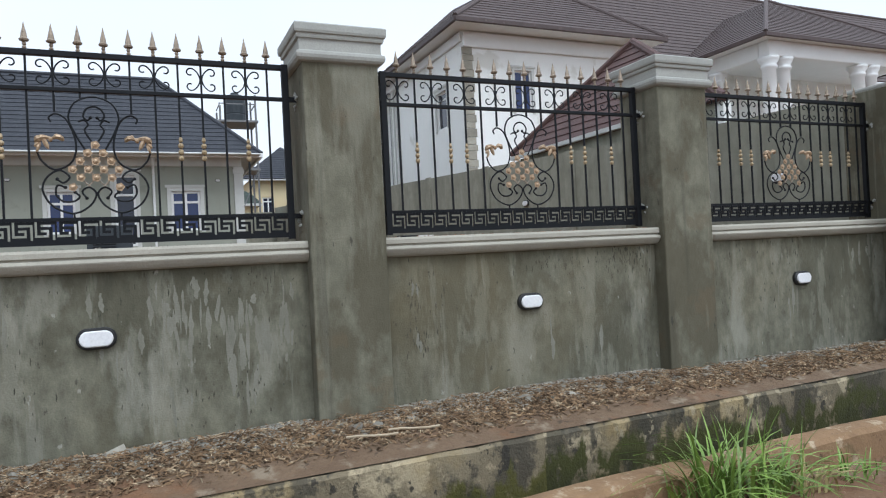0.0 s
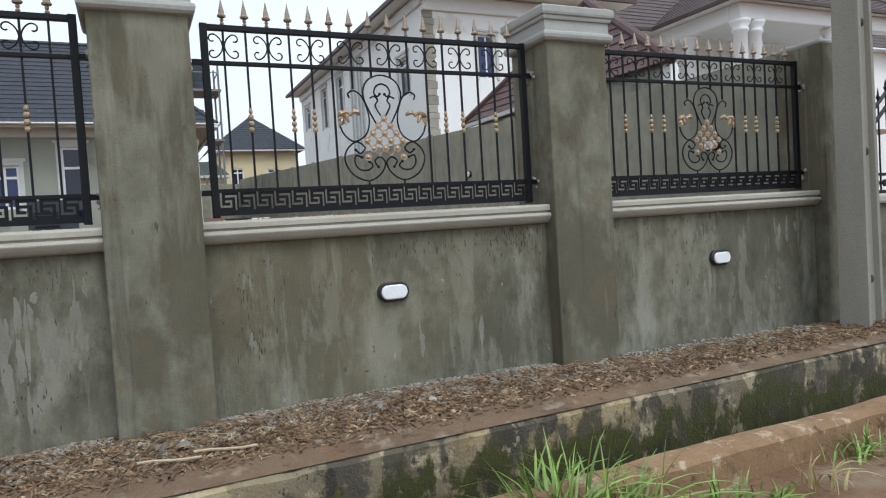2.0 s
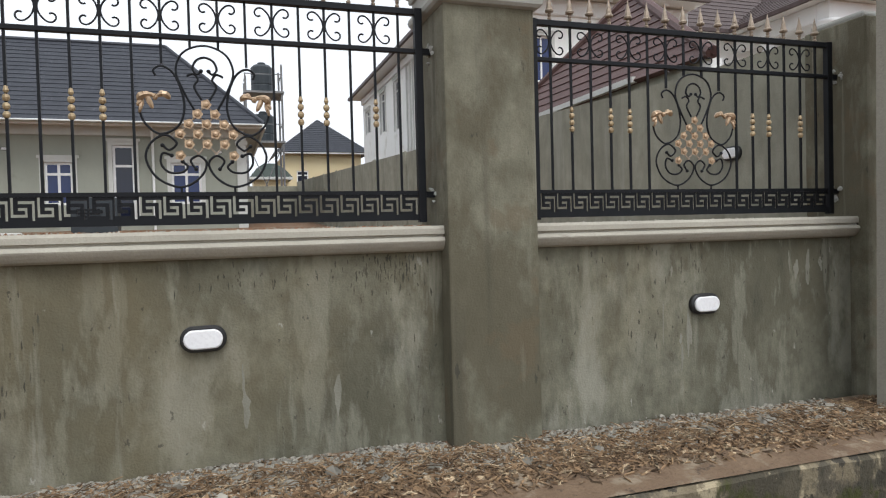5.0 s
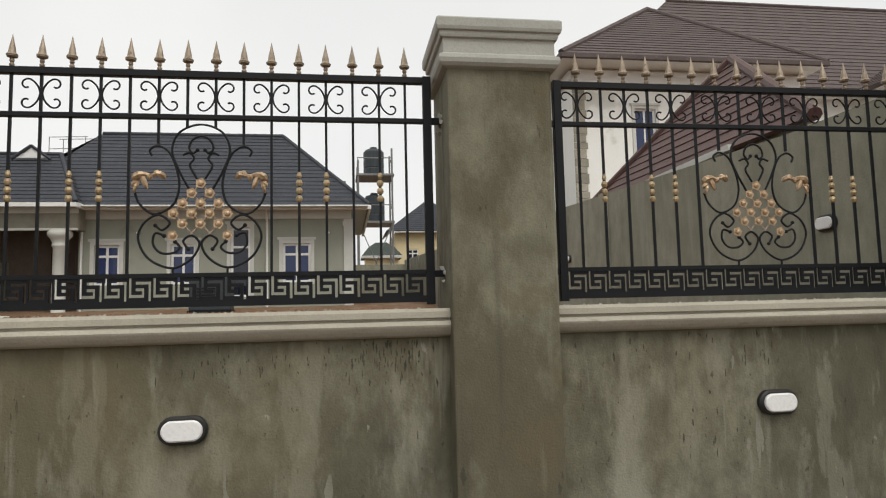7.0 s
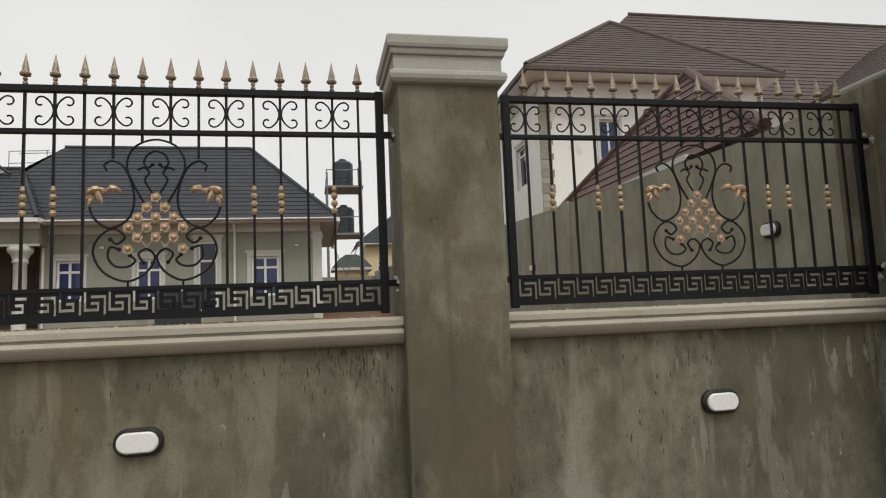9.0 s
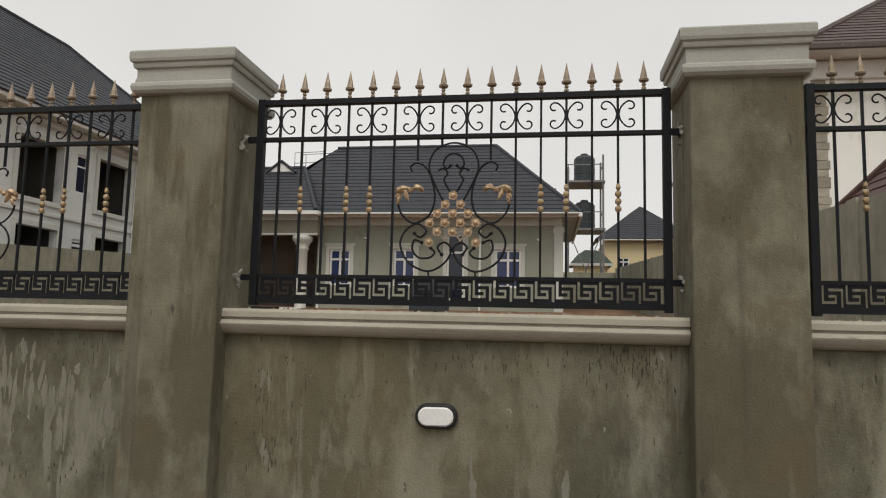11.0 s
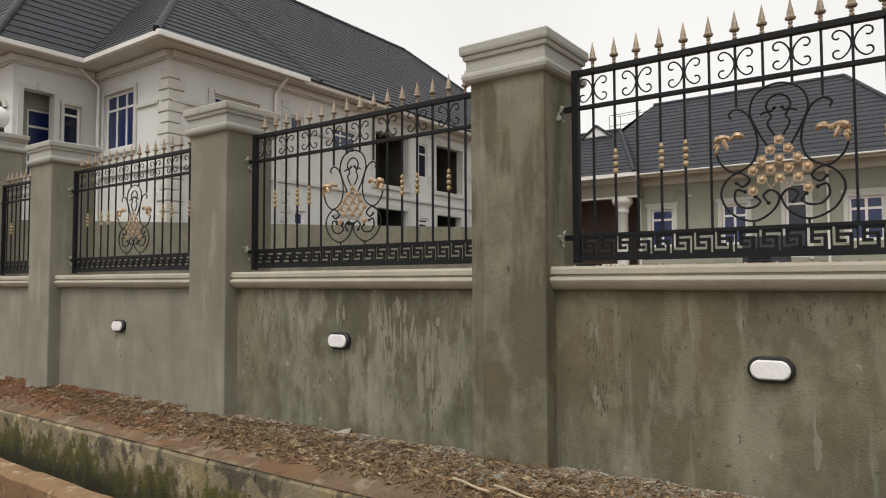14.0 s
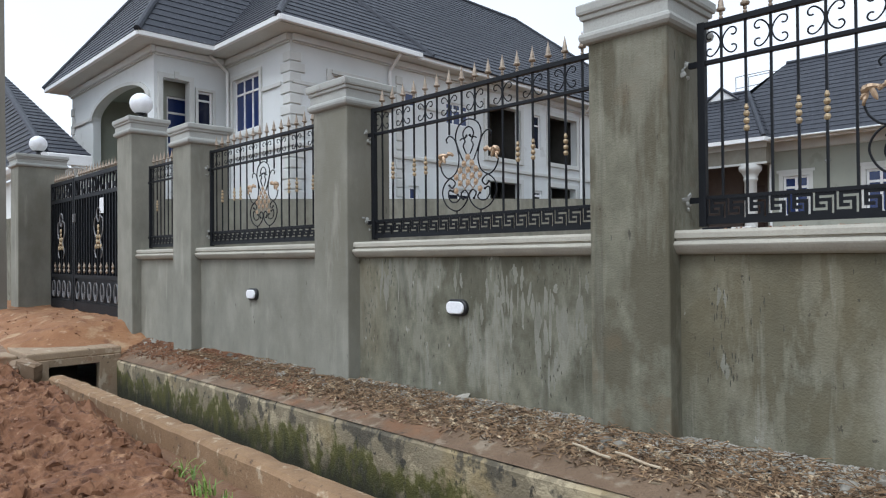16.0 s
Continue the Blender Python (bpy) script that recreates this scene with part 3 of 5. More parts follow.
def ornament(root, mid):
    """The vine ornament: lyre, arms and scrolls, a lozenge of rosettes and two leaves."""
    S = 0.0012

    def at(u, v):
        return ((u - 388) * S, 0.17 + (690 - v) * S)

    def rod(name, ctrl, r=0.0062, both=True, balls=()):
        for s in ((1, -1) if both else (1,)):
            bm = bmesh.new()
            tube(bm, [(mid + s * p.x, p.y - 0.004, p.z) for p in spline([at(*c) for c in ctrl])], r, 6)
            for b in balls:
                bx, bz = at(*b)
                bmesh.ops.create_uvsphere(bm, u_segments=8, v_segments=6, radius=0.011, matrix=Matrix.Translation((mid + s * bx, -0.004, bz)))
            part(name, bm, "iron", root)

    rod("lyre", [(340, 330), (298, 250), (268, 160), (300, 80), (388, 46), (476, 80), (508, 160), (478, 250), (436, 330)], both=False)
    rod("inner_scroll", [(372, 158), (356, 172), (338, 150), (352, 114), (388, 98), (424, 114), (438, 150), (420, 172), (404, 158)], both=False)
    rod("inner_scroll", [(312, 182), (340, 172), (358, 196), (342, 228), (372, 285)], balls=[(372, 158)])
    rod("arm", [(186, 186), (178, 160), (212, 142), (258, 172), (290, 250), (298, 330), (270, 402), (198, 437), (140, 395), (118, 340)])
    rod("lower_scroll", [(204, 486), (232, 506), (262, 474), (215, 440), (158, 476), (136, 545), (180, 628), (272, 668), (350, 630), (384, 566), (352, 530), (318, 552), (338, 588)], balls=[(204, 486), (338, 588)])
    rod("curl", [(240, 530), (204, 520), (196, 565), (226, 602), (276, 604), (304, 580), (284, 556)], balls=[(240, 530), (284, 556)])
    rod("foot", [(276, 668), (276, 692)])
    # lattice of flat diagonals
    for s in (1, -1):
        for k in range(4):
            a, b = (388 - s * 38 * k, 305 + 43 * k), (388 + s * (118 - 38 * k), 305 + 43 * k + 135)
            bm = bmesh.new()
            (ax, az), (bx, bz) = at(*a), at(*b)
            tube(bm, [(mid + ax, 0, az), (mid + bx, 0, bz)], 0.0052, 4)
            part("lattice_bar", bm, "spear", root)
    rows = ((0, 305), (37, 348), (0, 392), (74, 392), (37, 436), (111, 436), (0, 480), (74, 480), (112, 530))
    for dx, v in rows:
        for s in ((1, -1) if dx else (1,)):
            x, z = at(388 + s * dx, v)
            bm = bmesh.new()
            # a shallow flower cup facing the road
            rim = 10
            lathe(bm, [(0.012, 0.004), (0.027, 0.008), (0.029, 0.014), (0.016, 0.013), (0.013, 0.022), (0.002, 0.026)], rim, (0, 0, 0))
            for i, vert in enumerate(bm.verts):
                if i // rim in (1, 2) and i % 2:
                    vert.co.x *= 0.82
                    vert.co.y *= 0.82
            bmesh.ops.transform(bm, matrix=pose(mid + x, 0, z, 90, 0, 0), verts=bm.verts[:])
            part("rosette", bm, "gold", root, "gold painted rosette")
    for s in (1, -1):
        bm = bmesh.new()
        ctrl = [(118, 345), (128, 310), (122, 282), (150, 268), (190, 272), (222, 266), (242, 284)]
        tube(bm, [(mid + s * p.x, -0.012 - 0.01 * math.sin(i), p.z) for i, p in enumerate(spline([at(*c) for c in ctrl], 3))], 0.0145, 6, [0.5, 0.6, 0.75, 0.9, 1.1, 1.25, 1.35, 1.4, 1.3, 1.1, 0.9, 0.75, 0.65, 0.8, 1.0, 1.2, 1.2, 0.9, 0.3])
        for c0, c1 in (((150, 280), (172, 330)), ((140, 275), (112, 268)), ((185, 270), (178, 292)), ((130, 300), (108, 318)), ((205, 268), (214, 250))):
            (ax, az), (bx, bz) = at(*c0), at(*c1)
            tube(bm, [(mid + s * (ax + (bx - ax) * t), -0.014, az + (bz - az) * t) for t in (0, 0.4, 0.75, 1)], 0.0135, 6, [1, 1.15, 0.9, 0.3])
        part("leaf", bm, "gold", root, "gold painted cast leaf")


for x0, x1 in BAYS[1:]:
    iron_panel(x0 + 0.085, x1 - 0.055)
iron_panel(-6.75, -5.42)


def bulkhead(x, y, z, turn=0):
    root = empty("bulkhead_lamp", "white oval bulkhead lamp in a black housing on the plastered wall", "wall lamp", (x, y, z), "bulkhead lamps")
    root.matrix_basis = pose(x, y, z, 0, 0, turn)
    for name, a, h, y0, y1, mt in (("housing", 0.115, 0.068, 0.0, -0.036, "black_plastic"), ("cover", 0.096, 0.050, -0.034, -0.052, "lamp_white")):
        bm = bmesh.new()
        rings = []
        for yy, k in ((y0, 1.0), (y0 + (y1 - y0) * 0.7, 1.0), (y1, 0.86)):
            ring = []
            for i in range(28):
                t = 2 * math.pi * i / 28
                cx = (a - h) * (1 if math.cos(t) > 0 else -1)
                ring.append(bm.verts.new((cx + h * k * math.cos(t), yy, h * k * math.sin(t))))
            rings.append(ring)
        for p, q in zip(rings, rings[1:]):
            for i in range(28):
                bm.faces.new((p[i], p[(i + 1) % 28], q[(i + 1) % 28], q[i]))
        bm.faces.new(rings[0][::-1])
        bm.faces.new(rings[-1])
        part(name, bm, mt, root, smooth=False)


for x in (-3.45, -0.15, 2.98, 6.11):
    bulkhead(x, WALL_Y, 0.98)
bulkhead(7.70, 6.58, 2.17, -90)
bulkhead(7.70, 12.95, 2.40, -90)


# ---- houses ----
def holes_wall(L, H, openings, thick=0.25, y0=0.0, x_start=0.004, z_start=0.0):
    """A wall along x, outside towards -y, with rectangular openings (x0, x1, z0, z1) right through it."""
    xs = sorted({x_start, L - 0.004, *(v for o in openings for v in o[:2])})
    zs = sorted({z_start, H, *(v for o in openings for v in o[2:4])})
    bm = bmesh.new()
    vert = {}

    def at(i, k, s):
        key = (i, k, s)
        if key not in vert:
            vert[key] = bm.verts.new((xs[i], y0 + thick * s, zs[k]))
        return vert[key]

    solid = {(i, k): not any(o[0] < (xs[i] + xs[i + 1]) / 2 < o[1] and o[2] < (zs[k] + zs[k + 1]) / 2 < o[3] for o in openings) for i in range(len(xs) - 1) for k in range(len(zs) - 1)}
    for (i, k), on in solid.items():
        if not on:
            continue
        for s in (0, 1):
            bm.faces.new((at(i, k, s), at(i + 1, k, s), at(i + 1, k + 1, s), at(i, k + 1, s)))
        for di, dk, a, c in ((-1, 0, (i, k), (i, k + 1)), (1, 0, (i + 1, k), (i + 1, k + 1)), (0, -1, (i, k), (i + 1, k)), (0, 1, (i, k + 1), (i + 1, k + 1))):
            if not solid.get((i + di, k + dk), False):
                bm.faces.new((at(*a, 0), at(*c, 0), at(*c, 1), at(*a, 1)))
    return bm


def window(parent, m, x0, x1, z0, z1, cols=2, transom=0.25, pane="glass", surround=0.0, label="white framed window with blue tinted panes"):
    """A casement window set back in its opening, in the coordinates of its wall."""
    f = 0.06 if z1 > 5.2 else 0.10
    zt = z1 - (z1 - z0) * transom if transom else None
    step = (x1 - x0 - f) / cols
    panes = []
    for k in range(cols):
        a, c = x0 + f / 2 + step * k + f / 2, x0 + f / 2 + step * (k + 1) - f / 2
        for za, zb in (((z0 + f, zt - f / 2), (zt + f / 2, z1 - f)) if zt else ((z0 + f, z1 - f),)):
            panes.append((a, c, za, zb))
    w = part("window", holes_wall(x1 + 0.004, z1, panes, 0.06, 0.06, x0, z0), "trim_white", parent, label)
    w.matrix_basis = m
    for a, c, za, zb in panes:
        part("pane", boxes((a - 0.01, c + 0.01, 0.085, 0.093, za - 0.01, zb + 0.01)), pane, w)
    if surround:
        s = surround
        part("surround", boxes((x0 - s, x0, -0.05, 0.0, z0 - s * 0.5, z1 + s), (x1, x1 + s, -0.05, 0.0, z0 - s * 0.5, z1 + s), (x0 - s * 1.5, x1 + s * 1.5, -0.08, 0.0, z1 + s, z1 + s * 1.7), (x0, x1, -0.05, 0.0, z1, z1 + s)), "trim_grey", w)
    return w


def facade(parent, at, turn, L, H, openings, material, name="wall"):
    """One wall of a house; returns its matrix for windows and trims."""
    m = pose(*at, 0, 0, turn)
    ob = part(name, holes_wall(L, H, openings), material, parent)
    ob.matrix_basis = m
    return m


def eave_line(parent, pts, z, material="trim_white", h=0.2, closed=False):
    """Fascia boards along the eaves, each of them a part."""
    for (ax, ay), (bx, by) in zip(pts, pts[1:]):
        L = math.hypot(bx - ax, by - ay)
        ob = part("fascia", boxes((-0.02, L + 0.02, -0.06, 0.06, -h, 0.03), bevel=0.02), material, parent)
        ob.matrix_basis = pose(ax, ay, z, 0, 0, math.degrees(math.atan2(by - ay, bx - ax)))


def quoins(parent, x, y, z0, z1, w=0.42, step=0.34, material="trim_grey", d=0.05):
    z, k = z0, 0
    while z + step < z1:
        ww = w if k % 2 == 0 else w * 0.72
        part("quoin", boxes((x - ww, x + d, y - d, y + ww, z + 0.02, z + step - 0.02), bevel=0.02), material, parent)
        z += step
        k += 1


def downpipe(parent, x, y, z0, z1, out=0.5, dirx=0, diry=-1):
    bm = bmesh.new()
    tube(bm, [(x + dirx * out, y + diry * out, z1), (x + dirx * out, y + diry * out, z1 - 0.12), (x + dirx * 0.08, y + diry * 0.08, z1 - 0.55), (x + dirx * 0.08, y + diry * 0.08, z0)], 0.055, 8)
    part("downpipe", bm, "trim_white", parent, "white PVC downpipe")


def roof(parent, planes, material, ridges=(), n=16):
    for e0, e1, r0, r1 in planes:
        bm = bmesh.new()
        run = (Vector(e0) - Vector(r0)).length
        courses(bm, e0, e1, r0, r1, max(4, round(run / 0.37)))
        part("roof", bm, material, parent)
    for a, b in ridges:
        bm = bmesh.new()
        tube(bm, [Vector(a) + Vector((0, 0, 0.03)), Vector(b) + Vector((0, 0, 0.03))], 0.10, 8)
        part("ridge_cap", bm, material, parent)


# two-storey house beyond the left bays
h2 = empty("two_storey_house", "grey two-storey house with a charcoal shingle roof and white fascia", "house", (0, 0, 0))
E = 7.8
side = [(1.42, 2.85, 6.28, 6.74), (4.25, 4.78, 6.3, 6.76), (6.13, 7.25, 5.95, 6.72), (8.2, 10.12, 5.05, 6.97), (10.85, 11.42, 5.6, 6.95), (11.95, 13.85, 5.16, 7.06), (15.2, 16.0, 5.6, 6.75), (16.5, 17.2, 5.6, 6.75),
    (4.39, 4.85, 3.22, 3.72), (6.2, 7.35, 3.2, 3.76), (8.3, 10.1, 3.1, 4.16), (10.85, 11.5, 3.3, 3.98), (12.0, 13.75, 3.1, 4.18), (15.2, 16.0, 3.3, 3.85), (16.5, 17.2, 3.3, 3.85)]
ms = facade(h2, (-12.6, 11.3, 0), 90, 22.0, E - 0.12, side, "paint_cream")
for k in (0, 1, 2, 4, 6, 7, 8, 9, 11, 13, 14):
    o = side[k]
    window(h2, ms, *o, cols=3 if k in (0, 2) else (1 if o[1] - o[0] < 0.7 else 2), transom=0 if k in (0, 1, 8) else 0.3, pane="glass" if k in (0, 1, 2, 8) else "dglass")
for k in (3, 5, 10, 12):
    o = side[k]
    # lining boxes painted dark so the openings look unlit inside
    ob = part("recess", boxes((o[0] - 0.3, o[1] + 0.3, 1.6, 1.7, o[2] - 0.2, o[3] + 0.3), (o[0] - 0.3, o[0] - 0.2, 0.25, 1.6, o[2] - 0.2, o[3] + 0.3), (o[1] + 0.2, o[1] + 0.3, 0.25, 1.6, o[2] - 0.2, o[3] + 0.3), (o[0] - 0.3, o[1] + 0.3, 0.25, 1.7, o[3] + 0.2, o[3] + 0.3)), "dark", h2, "loggia lining painted dark, its shade put into the colour")
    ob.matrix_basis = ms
    for d in ((o[0] - 0.16, o[0], -0.06, 0.0, o[2] - 0.16, o[3] + 0.16), (o[1], o[1] + 0.16, -0.06, 0.0, o[2] - 0.16, o[3] + 0.16), (o[0], o[1], -0.06, 0.0, o[3], o[3] + 0.16), (o[0], o[1], -0.08, 0.0, o[2] - 0.16, o[2])):
        part("surround", boxes(d), "trim_grey", h2).matrix_basis = ms
    if k in (3, 5):
        part("door", boxes((o[0] + 0.25, o[0] + 0.95, 0.9, 0.96, o[2], o[3] - 0.25), bevel=0.01), "dglass", h2).matrix_basis = ms
for z, h in ((4.55, 0.12), (7.42, 0.05)):
    part("band", boxes((0.05, 22, -0.07, 0.0, z, z + h), bevel=0.02), "trim_grey", h2).matrix_basis = ms
part("frieze", boxes((0.05, 22, -0.14, 0.0, 7.475, 7.67), bevel=0.03), "paint_cream", h2).matrix_basis = ms
part("band", boxes((0.05, 1.2, -0.06, 0.0, 6.28, 6.40), bevel=0.02), "trim_grey", h2).matrix_basis = ms
part("window_hood", boxes((1.2, 1.36, -0.06, 0.0, 6.22, 6.9), (1.36, 2.95, -0.08, 0.0, 6.78, 6.9), (2.95, 3.1, -0.06, 0.0, 6.22, 6.9), bevel=0.012), "trim_grey", h2).matrix_basis = ms
part("band", boxes((4.9, 6.0, -0.06, 0.0, 6.28, 6.40), bevel=0.02), "trim_grey", h2).matrix_basis = ms
front = [(0.44, 2.04, 5.3, 6.92)]
mf = facade(h2, (-16.3, 11.3, 0), 0, 3.7, E - 0.12, front, "paint_cream")
window(h2, mf, *front[0], cols=3, transom=0.28)
part("band", boxes((0.02, 0.3, -0.06, 0.0, 6.28, 6.40), bevel=0.02), "trim_grey", h2).matrix_basis = mf
part("band", boxes((2.2, 3.25, -0.06, 0.0, 6.28, 6.40), bevel=0.02), "trim_grey", h2).matrix_basis = mf
part("window_frame", boxes((0.3, 0.43, -0.06, 0.0, 5.2, 7.05), (2.05, 2.18, -0.06, 0.0, 5.2, 7.05), (0.43, 2.05, -0.06, 0.0, 6.93, 7.05), (0.3, 2.18, -0.09, 0.0, 5.12, 5.2), bevel=0.012), "trim_grey", h2).matrix_basis = mf
part("band", boxes((0.02, 3.7, -0.07, 0.0, 7.42, 7.47), bevel=0.02), "trim_grey", h2).matrix_basis = mf
part("frieze", boxes((0.02, 3.72, -0.14, 0.0, 7.475, 7.67), bevel=0.03), "paint_cream", h2).matrix_basis = mf
part("band", boxes((0.0, 3.7, -0.07, 0.0, 4.5, 4.64), bevel=0.02), "trim_grey", h2).matrix_basis = mf
quoins(h2, -12.6, 11.3, 0.6, 7.40, 0.46, 0.30)
quoins(h2, -12.6, 15.2, 0.6, 7.35, 0.3, 0.30)
wing = [(0.24, 1.04, 4.4, 6.78), (1.32, 1.80, 5.2, 6.56)]
mw = facade(h2, (-16.3, 9.0, 0), 90, 2.3, E - 0.12, wing, "paint_cream")
window(h2, mw, *wing[1], cols=1, transom=0.2, pane="dglass", label="white framed window with dark panes")
for d in ((0.10, 0.24, -0.08, 0.0, 4.3, 6.92), (1.04, 1.18, -0.08, 0.0, 4.3, 6.92), (0.24, 1.04, -0.08, 0.0, 6.78, 6.92), (0.57, 0.71, -0.12, -0.08, 6.80, 7.0), (1.24, 1.32, -0.06, 0.0, 5.1, 6.64), (1.80, 1.88, -0.06, 0.0, 5.1, 6.64), (1.32, 1.80, -0.06, 0.0, 6.56, 6.64)):
    part("surround", boxes(d), "trim_grey", h2).matrix_basis = mw
part("band", boxes((0.0, 2.22, -0.07, 0.0, 7.42, 7.47), bevel=0.02), "trim_grey", h2).matrix_basis = mw
part("frieze", boxes((0.0, 2.15, -0.14, 0.0, 7.475, 7.67), bevel=0.03), "paint_cream", h2).matrix_basis = mw
# arched loggia on the wing's front
AX0, AX1, AZ, AH = 2.35, 7.22, 6.25, 0.66
ma = facade(h2, (-24.0, 9.0, 0), 0, 7.7, AZ, [(AX0, AX1, 4.0, AZ)], "paint_cream")
half, mid_x = (AX1 - AX0) / 2, (AX0 + AX1) / 2
line = [(0.004, AZ), (AX0, AZ)] + [(mid_x - half * math.cos(math.pi * k / 16), AZ + AH * math.sin(math.pi * k / 16)) for k in range(1, 16)] + [(AX1, AZ), (7.696, AZ)]
bm = bmesh.new()
cols = [[bm.verts.new((x, y, z)) for y, z in ((0, z), (0, E - 0.12), (0.25, E - 0.12), (0.25, z))] for x, z in line]
for p, q in zip(cols, cols[1:]):
    for i in range(4):
        bm.faces.new((p[i], p[(i + 1) % 4], q[(i + 1) % 4], q[i]))
bm.faces.new(cols[0])
bm.faces.new(cols[-1][::-1])
part("wall", bm, "paint_cream", h2).matrix_basis = ma
bm = bmesh.new()
prev = None
for x, z in line[1:-1]:
    ox, oz = mid_x + (x - mid_x) * 1.09, AZ + (z - AZ) * 1.16
    cur = [bm.verts.new(p) for p in ((x, -0.06, z), (ox, -0.06, oz), (ox, 0.0, oz), (x, 0.0, z))]
    if prev:
        for i in range(4):
            bm.faces.new((prev[i], prev[(i + 1) % 4], cur[(i + 1) % 4], cur[i]))
    prev = cur
part("arch_moulding", bm, "trim_grey", h2).matrix_basis = ma
# balcony lining and inner wall in darker grey than the cream house: shade by colour
part("recess", boxes((2.0, 7.0, 2.15, 2.25, 3.5, 7.1), (2.0, 2.1, 0.26, 2.15, 3.5, 7.1), (2.0, 7.0, 0.26, 2.25, 7.1, 7.2), (2.0, 7.0, 0.26, 2.15, 3.5, 4.3)), "paint_grey", h2, "balcony behind the arch, its shade painted as darker grey").matrix_basis = ma
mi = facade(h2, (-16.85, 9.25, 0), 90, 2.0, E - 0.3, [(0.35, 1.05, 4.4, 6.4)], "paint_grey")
window(h2, mi, 0.35, 1.05, 4.4, 6.4, cols=1, transom=0.25)
part("band", boxes((0.0, 7.7, -0.07, 0.0, 7.42, 7.47), bevel=0.02), "trim_grey", h2).matrix_basis = ma
part("frieze", boxes((0.0, 7.84, -0.14, 0.0, 7.475, 7.67), bevel=0.03), "paint_cream", h2).matrix_basis = ma
part("band", boxes((0.0, 2.3, -0.06, 0.0, 6.28, 6.4), bevel=0.02), "trim_grey", h2).matrix_basis = ma
quoins(h2, -23.7, 9.0, 0.6, 7.15, 0.3)
mb = facade(h2, (-24.0, 34, 0), -90, 25.0, E - 0.12, [], "paint_cream")
facade(h2, (-12.6, 33.3, 0), 180, 11.4, E - 0.12, [], "paint_cream")
part("soffit", boxes((-24.7, -12.0, 10.6, 34.0, E - 0.12, E - 0.08), (-24.7, -15.6, 8.35, 10.59, E - 0.12, E - 0.08)), "trim_grey", h2)
eave_line(h2, [(-24.7, 8.3), (-15.6, 8.3), (-15.6, 10.55), (-11.85, 10.55), (-11.85, 15.6)], E, h=0.13)
eave_line(h2, [(-12.02, 15.6), (-12.02, 34)], E, h=0.13)
PK = (-18.0, 15.8, 13.4)
roof(h2, [((-11.9, 10.5, E), (-11.9, 34, E), PK, (-18, 27.8, 13.4)), ((-11.9, 34, E), (-24.7, 34, E), (-18, 27.8, 13.4), (-18, 27.8, 13.4)), ((-24.7, 34, E), (-24.7, 10.5, E), (-18, 27.8, 13.4), PK),
    ((-24.7, 10.5, E), (-11.9, 10.5, E), PK, PK), ((-24.75, 8.25, E), (-15.55, 8.25, E), (-20.1, 12.1, 13.3), (-20.1, 12.1, 13.3)), ((-15.55, 8.25, E), (-15.55, 14.0, E), (-20.1, 12.1, 13.3), (-20.1, 18.0, 13.3)), ((-24.75, 14.0, E), (-24.75, 8.25, E), (-20.1, 18.0, 13.3), (-20.1, 12.1, 13.3))],
    "roof_black", [(PK, (-18, 27.8, 13.4)), ((-11.9, 10.5, E), PK), ((-11.9, 34, E), (-18, 27.8, 13.4)), ((-11.95, 16.2, E + 0.03), (-15.5, 14.2, 11.1)), ((-24.75, 8.25, E), (-20.1, 12.1, 13.3)), ((-15.55, 8.25, E), (-20.1, 12.1, 13.3))])
downpipe(h2, -16.12, 11.3, 0.6, E, 0.65)
downpipe(h2, -12.6, 14.85, 0.6, E, 0.6, 1, 0)
downpipe(h2, -12.6, 25.4, 0.6, E, 0.6, 1, 0)
bm = bmesh.new()
prism(bm, [(5.6, 0.2), (5.6, 2.60), (44.0, 4.72), (44.0, 0.2)], -10.9, -10.7)
tagged(part("divider_wall", bm, "boundary_plaster_skylit"), "grey plastered dividing wall between two compounds", "wall", kind="structure")

# bungalow behind the middle bay
b = empty("bungalow", "grey bungalow with a charcoal shingle hip roof", "house", (0, 0, 0))
E = 6.3
op = [(0.64, 1.66, 3.0, 4.72), (3.75, 4.78, 3.0, 4.74), (6.25, 7.08, 2.4, 5.45), (8.48, 9.68, 3.0, 4.74)]
mb = facade(b, (-7.3, 32, 1.2), 0, 11.5, E - 1.25, [(a, c, z0 - 1.2, z1 - 1.2) for a, c, z0, z1 in op], "paint_grey")
for k, (a, c, z0, z1) in enumerate(op):
    window(b, mb, a, c, z0 - 1.2, z1 - 1.2, cols=1 if k == 2 else 2, transom=0.28, surround=0.16, pane="dglass" if k == 2 else "glass", label="white framed glazed door" if k == 2 else "white framed window with blue tinted panes")
part("frieze", boxes((0, 11.5, -0.12, 0.0, 4.62, 5.04), bevel=0.04), "trim_grey", b).matrix_basis = mb
for x in (-7.15, 0.5):
    downpipe(b, x, 32, 1.2, E - 0.05, 0.55)
part("pilaster", boxes((11.15, 11.55, -0.08, 0.0, 0, 4.62), (11.1, 11.6, -0.12, 0.0, 4.3, 4.5)), "trim_grey", b).matrix_basis = mb
facade(b, (4.2, 32, 1.2), 90, 9.0, E - 1.25, [], "paint_grey")
facade(b, (4.2, 41, 1.2), 180, 15.0, E - 1.25, [], "paint_grey")
